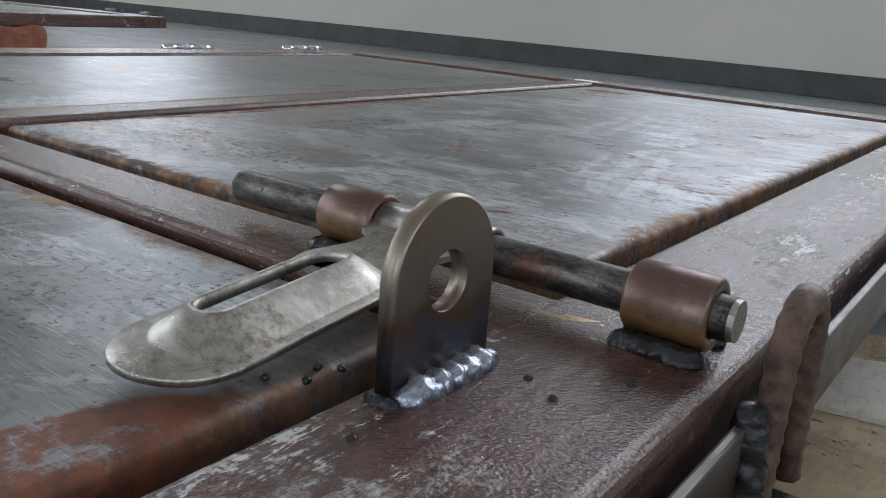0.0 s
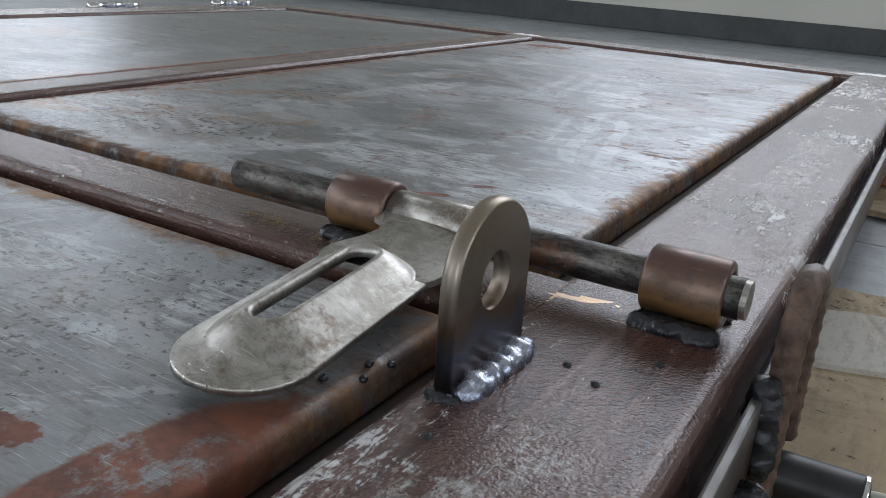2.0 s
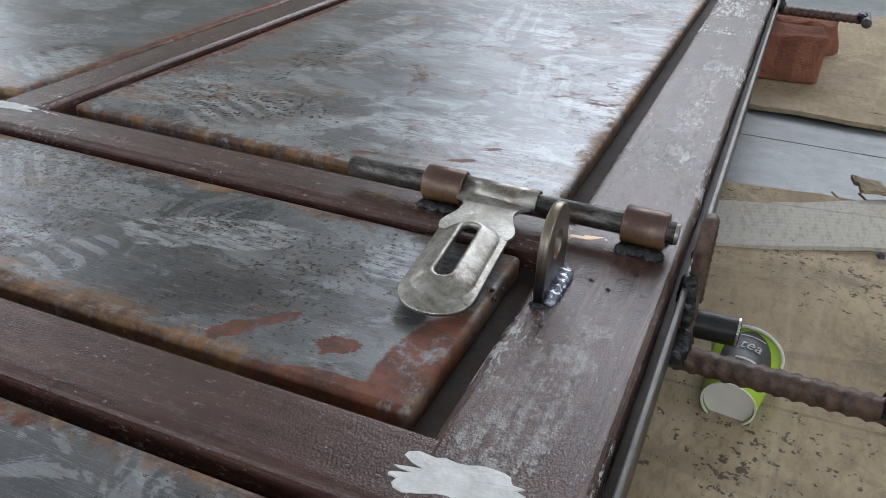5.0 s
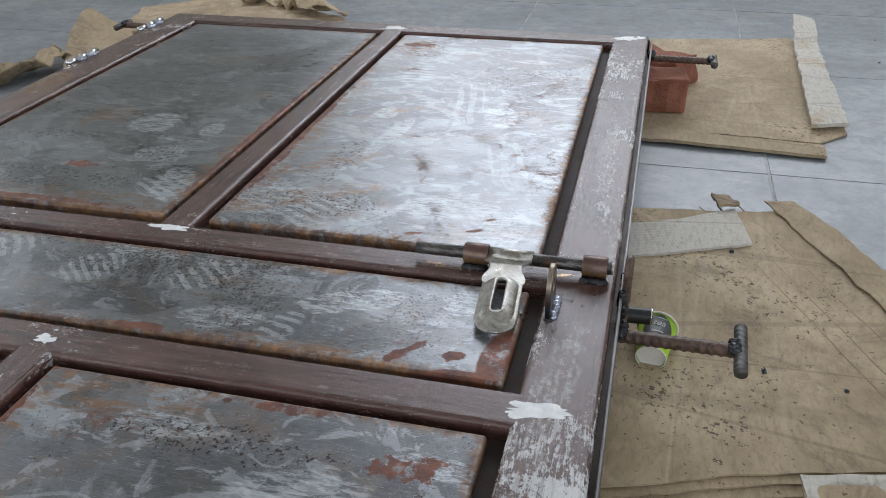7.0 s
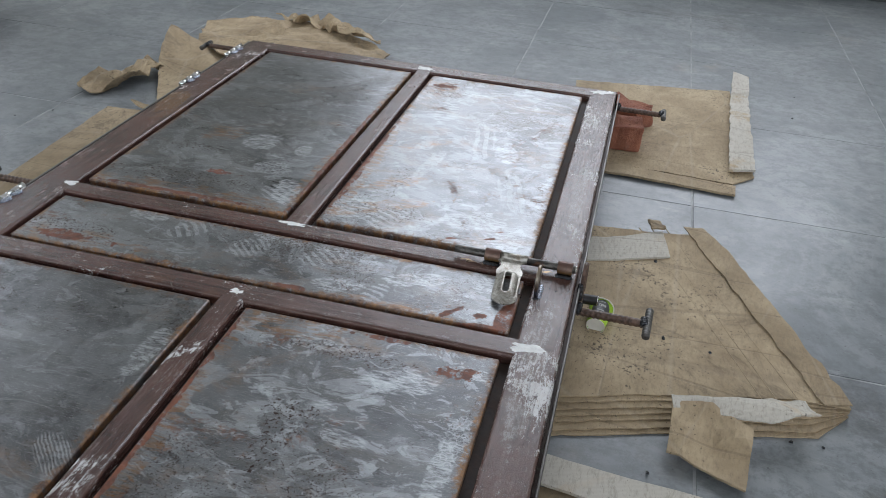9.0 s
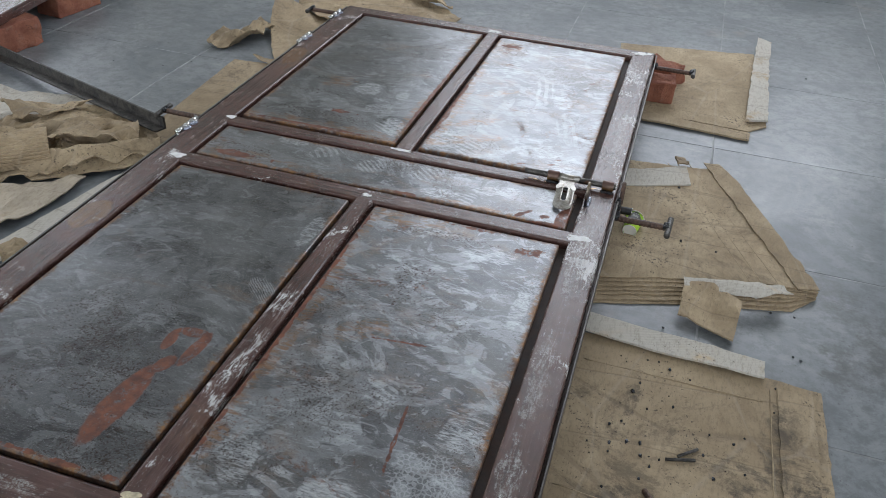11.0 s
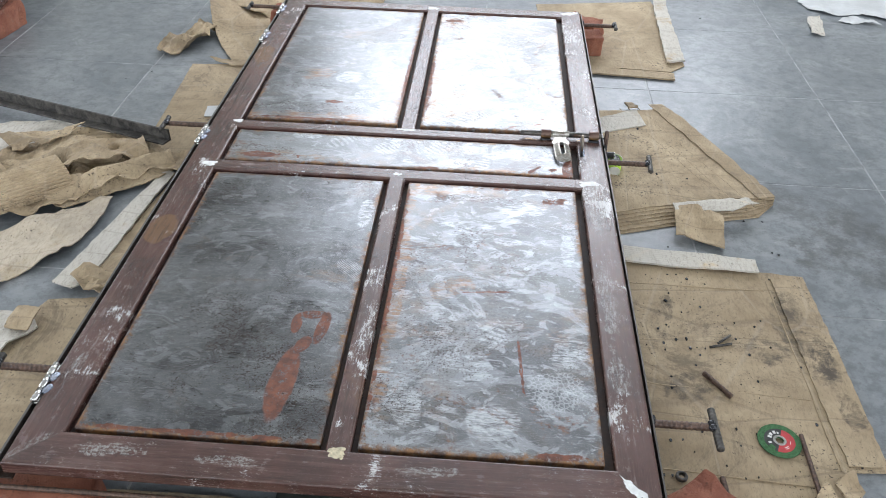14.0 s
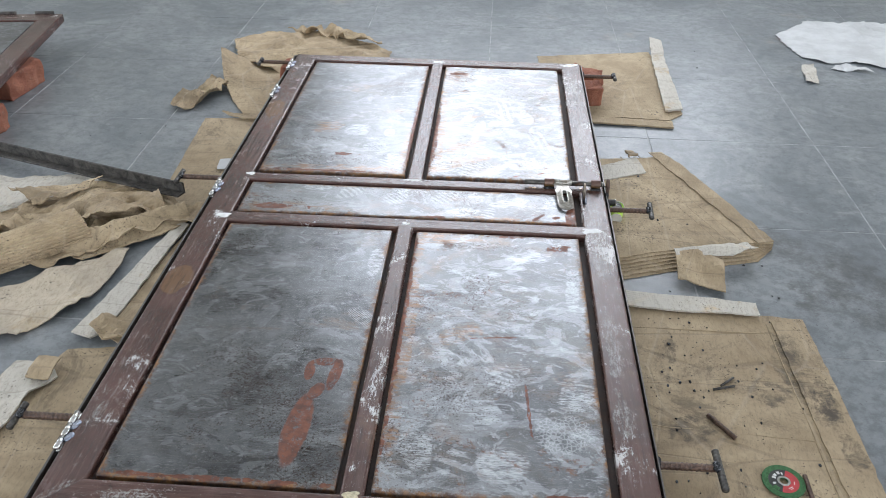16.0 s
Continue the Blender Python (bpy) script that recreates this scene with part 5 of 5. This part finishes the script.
loose("cardboard_sheet", [(-0.342, 1.721), (-0.051, 1.736), (-0.051, 1.044), (-0.287, 1.064), (-0.312, 1.269)], KRAFT_B, "flat stained cardboard sheet under the hinge side", "cardboard", group=CARDS, thick=0.004, wave=0.003, seed=27)
loose("card_chip", [(-0.194, 1.406), (-0.144, 1.413), (-0.129, 1.342), (-0.184, 1.337)], PAPER, "small white card chip", "card", z=0.009, thick=0.002, wave=0.003, seed=28, cut=0.02)
loose("paper_sheet", [(-1.077, 1.183), (-0.826, 1.228), (-0.494, 1.245), (-0.609, 1.139), (-0.719, 1.005), (-1.028, 0.905)], KRAFT_W, "pale printed carton sheet on the floor", "cardboard", z=0.004, thick=0.003, wave=0.012, grain=6, seed=29, cut=0.018, crush=0.012)
loose("cardboard_sheet", [(-0.929, 0.915), (-0.711, 1.024), (-0.592, 1.140), (-0.418, 1.228), (-0.204, 1.099), (-0.051, 1.074), (-0.070, 0.985), (-0.203, 0.995), (-0.338, 0.866), (-0.445, 0.767), (-0.880, 0.648)], KRAFT_C, "large crumpled cardboard sheet beside the door", "cardboard", group=CARDS, thick=0.003, wave=0.030, grain=8, seed=30, torn=0.014, cut=0.012, crush=0.034)


def fluted_roll():
    """A bent piece of carton, ribbed side out, arched into a half roll."""
    bm = bmesh.new()
    a, b = Vector((-0.86, 0.56, 0.012)), Vector((-0.435, 0.935, 0.02))
    d = (b - a).normalized()
    n = Vector((-d.y, d.x, 0))
    rows = []
    for i in range(29):
        f = i / 28
        row = []
        for k in range(141):
            ang = math.pi * (0.06 + 0.84 * k / 140)
            r = 0.066 + 0.014 * noise.noise(Vector((f * 3, k * 0.02, 2))) + 0.0030 * math.sin(k * 0.9)
            p = a.lerp(b, f) + n * (-math.cos(ang) * r * 1.35) + Vector((0, 0, math.sin(ang) * r * (0.62 + 0.16 * f)))
            row.append(p)
        rows.append(row)
    for inner in (0, 1):
        vs = [[bm.verts.new(p - Vector((0, 0, 0.003 * inner))) for p in row] for row in rows]
        for r0, r1 in zip(vs, vs[1:]):
            for k in range(140):
                bm.faces.new((r0[k], r0[k + 1], r1[k + 1], r1[k]))
    return bm


tagged(part("carton_roll", fluted_roll(), KRAFT_R, None, "", True), "bent fluted cardboard roll on the crumpled sheet", "cardboard")
loose("cardboard_sheet", [(-0.830, 0.489), (-0.583, 0.628), (-0.431, 0.754), (-0.287, 0.876), (-0.273, 0.786), (-0.292, 0.643), (-0.406, 0.497), (-0.485, 0.479), (-0.830, 0.350)], KRAFT_P, "pale thin cardboard sheet with a torn edge", "cardboard", z=0.002, thick=0.003, wave=0.016, grain=8, seed=33, torn=0.01, cut=0.016, crush=0.014)
loose("cardboard_sheet", [(-0.228, 0.528), (-0.154, 1.015), (-0.041, 1.044), (-0.041, 0.489), (-0.159, 0.489)], KRAFT_A, "brown cardboard sheet under the hinge stile", "cardboard", group=CARDS, thick=0.004, wave=0.003, seed=34)
loose("cardboard_strip", [(-0.282, 0.512), (-0.194, 1.011), (-0.161, 1.000), (-0.206, 0.519), (-0.228, 0.494)], KRAFT_W, "long white cardboard strip along the door", "cardboard", z=0.008, thick=0.005, wave=0.008, grain=6, seed=35, cut=0.02)
loose("cardboard_scrap", [(-0.238, 0.519), (-0.213, 0.568), (-0.149, 0.548), (-0.144, 0.489), (-0.199, 0.489)], KRAFT_C, "torn cardboard scrap on the strip's end", "cardboard", z=0.012, thick=0.004, wave=0.025, grain=16, seed=36, cut=0.012)
loose("cardboard_sheet", [(-0.266, 0.459), (-0.154, 0.479), (-0.031, 0.469), (-0.02, -0.16), (-0.42, -0.20), (-0.386, 0.092), (-0.317, 0.290)], KRAFT_B, "stained brown cardboard sheet under the door's foot", "cardboard", group=CARDS, thick=0.004, wave=0.006, grain=4, seed=37)
loose("cardboard_scrap", [(-0.386, 0.261), (-0.358, 0.404), (-0.287, 0.414), (-0.243, 0.360), (-0.278, 0.300), (-0.287, 0.171), (-0.386, 0.112)], KRAFT_W, "white-lined carton piece with a torn edge", "cardboard", z=0.008, thick=0.004, wave=0.014, grain=10, seed=38, torn=0.008, cut=0.018)
loose("cardboard_scrap", [(-0.302, 0.340), (-0.250, 0.335), (-0.250, 0.400), (-0.305, 0.409)], KRAFT_C, "square brown cardboard scrap", "cardboard", z=0.024, thick=0.003, wave=0.012, grain=14, seed=39, cut=0.012)
# Low tone paints in the shadow of a person over this stained card.
KRAFT_F = kraft("shaded_kraft_card", 0.62, 0.6, 0.0, 75, 17.0)
loose("cardboard_sheet", [(0.02, -0.02), (0.372, -0.02), (0.366, -0.34), (-0.10, -0.36)], KRAFT_F, "cardboard sheet at the door's foot, coloured dark for a shadow", "cardboard", group=CARDS, thick=0.004, wave=0.005, seed=40, cut=0.06)
# Added dark sheet: stands in for the operator's shadow on the bare floor.
loose("rubber_mat", [(0.355, 0.03), (0.56, 0.03), (0.60, -0.36), (0.35, -0.36)], plain("floor_shade_colour", (0.030, 0.035, 0.032), 0.6, 0, 0.3, 30), "thin blackish green sheet added for shadowed floor at the door's foot", "mat", z=0.0002, thick=0.0018, wave=0.0003, seed=61, torn=0.0, cut=0.08)
loose("card_pad", [(0.06, -0.125), (0.205, -0.115), (0.222, -0.124), (0.245, -0.20), (0.10, -0.23)], KRAFT_P, "thick pale card pad with rounded corners", "cardboard", z=0.006, thick=0.010, wave=0.003, seed=62, torn=0.001, cut=0.03)
carton = thing("printed_carton", "flattened orange printed carton with a green corner", "carton")
part("panel", sheet([(0.502, -0.030), (0.640, -0.020), (0.665, -0.19), (0.512, -0.20)], 0.010, 0.006, 0.006, 9.0, 63, 0.02, 0.002), plain("orange_print", (0.30, 0.105, 0.035), 0.5, 0, 0.5, 30), carton, "orange-brown printed panel")
part("corner", sheet([(0.4985, -0.034), (0.534, -0.032), (0.538, -0.075), (0.503, -0.078)], 0.0205, 0.002, 0.002, 9.0, 64, 0.02, 0.001), plain("green_print", (0.10, 0.42, 0.06), 0.5, 0, 0.3, 60), carton, "bright green printed corner")

# folded sheet tented from the roll's end to the door


def tent(x, y):
    d = abs((x + 0.42) * 0.633 - (y - 0.87) * 0.774)
    return 0.042 * max(0.0, 1 - d / 0.05)


loose("torn_cardboard", [(-0.440, 0.821), (-0.416, 0.886), (-0.317, 0.970), (-0.194, 1.069), (-0.164, 1.024), (-0.189, 0.970), (-0.297, 0.881), (-0.386, 0.801)], KRAFT_C, "folded kraft sheet with a torn end beside the roll", "cardboard", z=0.010, thick=0.003, wave=0.010, grain=14, seed=51, torn=0.010, cut=0.011, lift=tent)
loose("torn_cardboard", [(-0.233, 1.059), (-0.139, 1.114), (-0.120, 1.054), (-0.179, 1.034)], KRAFT_B, "torn dark cardboard scrap by the hinge", "cardboard", z=0.012, thick=0.003, wave=0.022, grain=16, seed=52, torn=0.010, cut=0.011)
loose("torn_cardboard", [(-0.722, 0.915), (-0.643, 0.970), (-0.583, 0.940), (-0.603, 0.896), (-0.682, 0.866)], KRAFT_C, "curled kraft scrap behind the roll", "cardboard", z=0.016, thick=0.003, wave=0.045, grain=9, seed=53, torn=0.010, cut=0.012)

loose("torn_cardboard", [(-0.520, 0.985), (-0.400, 1.075), (-0.275, 1.095), (-0.235, 1.035), (-0.350, 0.965), (-0.455, 0.915)], KRAFT_A, "crumpled kraft flap lying over the pile", "cardboard", z=0.030, thick=0.003, wave=0.030, grain=9, seed=54, torn=0.014, cut=0.011, crush=0.030)
loose("torn_cardboard", [(-0.72, 1.085), (-0.58, 1.150), (-0.47, 1.165), (-0.50, 1.085), (-0.62, 1.020)], KRAFT_C, "curled torn kraft piece on the pile", "cardboard", z=0.028, thick=0.003, wave=0.034, grain=8, seed=55, torn=0.016, cut=0.011, crush=0.026)

# dark bar resting on the hold-fast and the floor
d = Vector((-0.711, 0.267, 0)).normalized()
bm = box(0, 1.02, -0.003, 0.003, 0, 0.034, 0.001)
box(0, 1.02, 0.003, 0.032, 0, 0.005, 0.001, bm=bm)
bar = tagged(part("angle_bar", bm, MAT_DARKBAR), "long black steel angle bar lying across the cardboard", "steel bar")
bar.matrix_basis = Matrix.Translation((-0.205, 1.112, 0.050)) @ Euler((0, radians(2.2), math.atan2(d.y, d.x))).to_matrix().to_4x4()


def rod_on_floor(name, a, b, radius, material, label, category, rib=0.0):
    bm = tube([(*a, radius), (*b, radius)], radius, 10, rib=rib)
    ob = part(name, bm, material, None, "", True)
    ob.location.z = 0.0075
    return tagged(ob, label, category)


rod_on_floor("rebar_offcut", (1.159, 0.358), (1.202, 0.296), 0.0045, MAT_REBAR, "short rusty rebar offcut on the cardboard", "rebar", 0.0007)
rod_on_floor("rebar_offcut", (1.143, 0.092), (1.146, 0.023), 0.0050, MAT_REBAR, "short rusty rebar offcut on the cardboard", "rebar", 0.0008)
rod_on_floor("rebar_rod", (1.314, 0.207), (1.308, -0.067), 0.0042, MAT_REBAR, "thin rusty rod on the cardboard", "rod", 0.0006)
rod_on_floor("electrode_stub", (1.187, 0.439), (1.236, 0.454), 0.0028, MAT_DARKBAR, "burnt welding electrode stub on the cardboard", "electrode")
rod_on_floor("electrode_stub", (1.207, 0.453), (1.239, 0.481), 0.0026, MAT_DARKBAR, "burnt welding electrode stub on the cardboard", "electrode")
for x, y, z in ((1.070, 0.088, 0.009), (0.155, -0.150, 0.008)):
    bm = bmesh.new()
    ring = ring_tube(-0.004, 0.004, 0, 0, 0.006, 0.011, 16)
    ob = tagged(part("steel_nut", ring, MAT_DARKBAR, None, "", True), "dark steel nut on the cardboard", "nut")
    ob.matrix_basis = pose(x, y, z + 0.004, 0, 90, 20)
rng = random.Random(5)
for k in range(46):
    side = rng.random()
    x, y = (rng.uniform(1.06, 1.44), rng.uniform(0.1, 1.4)) if side < 0.6 else (rng.uniform(1.4, 2.3), rng.uniform(0.2, 3.2)) if side < 0.85 else (rng.uniform(-0.9, -0.2), rng.uniform(1.3, 2.0))
    z = 0.026 if 0.95 < y < 1.5 and 1.04 < x < 1.3 else 0.006 if x < 1.44 and y < 0.7 and x > 0 else 0.001
    s = rng.uniform(0.0015, 0.004)
    tagged(part("debris_crumb", blob((0, 0, 0), (s, s * 1.4, s * 0.6), 0.6, k, 1), MAT_SLAG), "dark crumb of slag on the floor", "debris", "slag crumbs").location = (x, y, z + s * 0.5)

for k in range(60):
    s = rng.uniform(0.0012, 0.0032)
    x, y = rng.uniform(1.04, 1.40), rng.uniform(0.02, 0.70)
    tagged(part("debris_crumb", blob((0, 0, 0), (s, s * rng.uniform(1.0, 1.8), s * 0.6), 0.6, k + 70, 1), MAT_SLAG), "dark crumb of slag on the cardboard", "debris", "slag crumbs").location = (x, y, 0.007 + s * 0.4)

# ---- worn cutting disc ----
disc = thing("cutting_disc", "worn green cutting disc with a red and black label", "grinding disc", at=pose(1.270, 0.190, 0.0095, 0, 0, -25))
MAT_GREEN = plain("green_abrasive", (0.045, 0.13, 0.05), 0.9, 0, 0.35, 300, 0.8, 0.001)
MAT_BLACK = plain("black_label", (0.03, 0.03, 0.03), 0.5, 0, 0.3, 80)
MAT_RED = plain("red_label", (0.42, 0.04, 0.045), 0.5, 0, 0.2, 80)
MAT_WHITE = plain("white_print", (0.62, 0.62, 0.60), 0.6, 0, 0.1, 80)


def annulus(r0, r1, z0, z1, a0=0.0, a1=360.0, n=48):
    bm = bmesh.new()
    full = a1 - a0 >= 360
    cols = []
    for k in range(n if full else n + 1):
        a = radians(a0 + (a1 - a0) * k / n)
        cols.append([bm.verts.new((math.cos(a) * r, math.sin(a) * r, z)) for r, z in ((r0, z0), (r1, z0), (r1, z1), (r0, z1))])
    for k in range(n):
        p, q = cols[k], cols[(k + 1) % len(cols)]
        for i in range(4):
            bm.faces.new((p[i], p[(i + 1) % 4], q[(i + 1) % 4], q[i]))
    if not full:
        bm.faces.new(cols[0]), bm.faces.new(cols[-1][::-1])
    return bm


part("abrasive_ring", annulus(0.0075, 0.0405, 0, 0.0022), MAT_GREEN, disc)
part("label_half", annulus(0.0125, 0.0285, 0.0022, 0.0026, 95, 275, 32), MAT_BLACK, disc, "black paper label")
part("label_half", annulus(0.0125, 0.0285, 0.0022, 0.0026, -85, 95, 32), MAT_RED, disc, "red paper label")
part("label_patch", annulus(0.0200, 0.0285, 0.0026, 0.0028, 235, 262, 10), MAT_GREEN, disc)
part("bore_ring", annulus(0.0078, 0.0125, 0.0020, 0.0032), MAT_CHROME, disc, "bright metal bore ring")
for a0, a1, r0, r1 in ((150, 168, 0.0165, 0.0225), (125, 140, 0.017, 0.024), (172, 186, 0.015, 0.0225), (108, 118, 0.016, 0.021), (215, 228, 0.017, 0.023), (-50, -20, 0.0175, 0.0188), (-45, -25, 0.021, 0.022), (0, 22, 0.019, 0.020)):
    part("print_mark", annulus(r0, r1, 0.0026, 0.0029, a0, a1, 6), MAT_WHITE, disc)

# ---- paper tea cup lying on its side ----
cup = thing("paper_cup", "green and black paper tea cup lying on its side", "cup", at=Matrix.Translation((1.044, 1.103, 0.0345)) @ Euler((radians(-84), 0, radians(-6))).to_matrix().to_4x4() @ pose(0, 0, 0, 0, 0, 6))
CUP_L, CUP_R0, CUP_R1 = 0.053, 0.0165, 0.0218
k = Mat("cup_print", 0.45)
ax, ay, az = k.axis(0), k.axis(1), k.axis(2)
oval = k.math("ADD", k.math("POWER", k.math("DIVIDE", ax, 0.0155), 2.0), k.math("POWER", k.math("DIVIDE", k.math("SUBTRACT", az, 0.032), 0.0185), 2.0))
dark = k.step(oval, 1.03, 0.97)
green = k.mix(k.step(k.noise(30, 4), 0.3, 0.7), (0.30, 0.52, 0.02), (0.38, 0.60, 0.03))
MAT_CUP = k.done(k.mix(dark, green, (0.045, 0.045, 0.047)), 0.45)
MAT_CUPW = plain("white_cup_paper", (0.74, 0.72, 0.66), 0.55, 0, 0.06, 40)


def cup_r(z):
    return CUP_R0 + (CUP_R1 - CUP_R0) * z / CUP_L


bm = bmesh.new()
rings = []
for z, dr in ((0.0, 0), (CUP_L, 0), (CUP_L, -0.0006), (0.005, -0.0006)):
    rings.append([bm.verts.new(((cup_r(z) + dr) * math.cos(2 * math.pi * j / 48), (cup_r(z) + dr) * math.sin(2 * math.pi * j / 48), z)) for j in range(48)])
for a, b in zip(rings, rings[1:]):
    for j in range(48):
        bm.faces.new((a[j], a[(j + 1) % 48], b[(j + 1) % 48], b[j]))
part("cup_wall", bm, MAT_CUP, cup, "printed green paper wall", True)
part("base_disc", annulus(0.0001, CUP_R0 - 0.0008, 0.003, 0.0036), MAT_CUPW, cup, "white paper base")
part("base_rim", annulus(CUP_R0 - 0.0009, CUP_R0 + 0.0004, -0.0004, 0.0006), MAT_CUPW, cup)
rim = [((CUP_R1 + 0.0006) * math.cos(2 * math.pi * j / 48), (CUP_R1 + 0.0006) * math.sin(2 * math.pi * j / 48), CUP_L) for j in range(49)]
part("lip", tube(rim, 0.0013, 8, close=False), MAT_CUPW, cup, "rolled white lip", True)
text = bpy.data.curves.new("tea", "FONT")
text.body, text.size, text.align_x, text.extrude, text.shear = "tea", 0.0115, "CENTER", 0.0001, 0.25
text_ob = new("lettering", text)
text_mesh = bpy.data.meshes.new_from_object(text_ob)
bpy.data.objects.remove(text_ob)
bm = bmesh.new()
bm.from_mesh(text_mesh)
bmesh.ops.subdivide_edges(bm, edges=bm.edges[:], cuts=1)
for v in bm.verts:
    z = 0.034 + v.co.y
    ang = v.co.x / cup_r(z)
    r = cup_r(z) + 0.0003 + v.co.z
    v.co = Vector((r * math.sin(ang), -r * math.cos(ang), z))
part("lettering", bm, MAT_WHITE, cup, "white word tea")
bm = bmesh.new()
for z0, z1, w in ((0.0240, 0.0258, 0.0065), (0.0452, 0.0460, 0.008)):
    vs = []
    for j in range(9):
        ang = (-1 + 2 * j / 8) * w / cup_r(z0)
        vs.append([bm.verts.new(((cup_r(z) + 0.0003) * math.sin(ang), -(cup_r(z) + 0.0003) * math.cos(ang), z)) for z in (z0, z1)])
    for a, b in zip(vs, vs[1:]):
        bm.faces.new((a[0], b[0], b[1], a[1]))
part("print_bar", bm, MAT_WHITE, cup)

# ---- floor: one bed with its stone tiles ----
floor = tagged(part("floor", box(X0 - T, X1 + T, Y0 - T, WALL_Y + T, -0.20, -0.0008), MAT_GROUT), "grey stone tiled hall floor", "floor", kind="structure")
S, J = 0.565, 0.0045
tile_bm = box(0, S - J, 0, S - J, -0.012, 0, 0.0006, 1)
tile_mesh = bpy.data.meshes.new("tile")
tile_bm.to_mesh(tile_mesh)
tile_bm.free()
tile_mesh.materials.append(MAT_FLOOR)
TX0, TY0 = 0.095 - 13 * S, 0.015 - 9 * S
rest = bmesh.new()
for i in range(24):
    for j in range(17):
        x, y = TX0 + S * i, TY0 + S * j
        if x > X1 or y > WALL_Y:
            continue
        if -2.6 < x < 3.6 and -1.8 < y:
            t = new("tile", tile_mesh)
            t.parent, t.location = floor, (x, y, 0)
        else:
            box(x, x + S - J, y, y + S - J, -0.012, 0, bm=rest)
tagged(part("tile_field", rest, MAT_FLOOR, floor), kind="stuff")
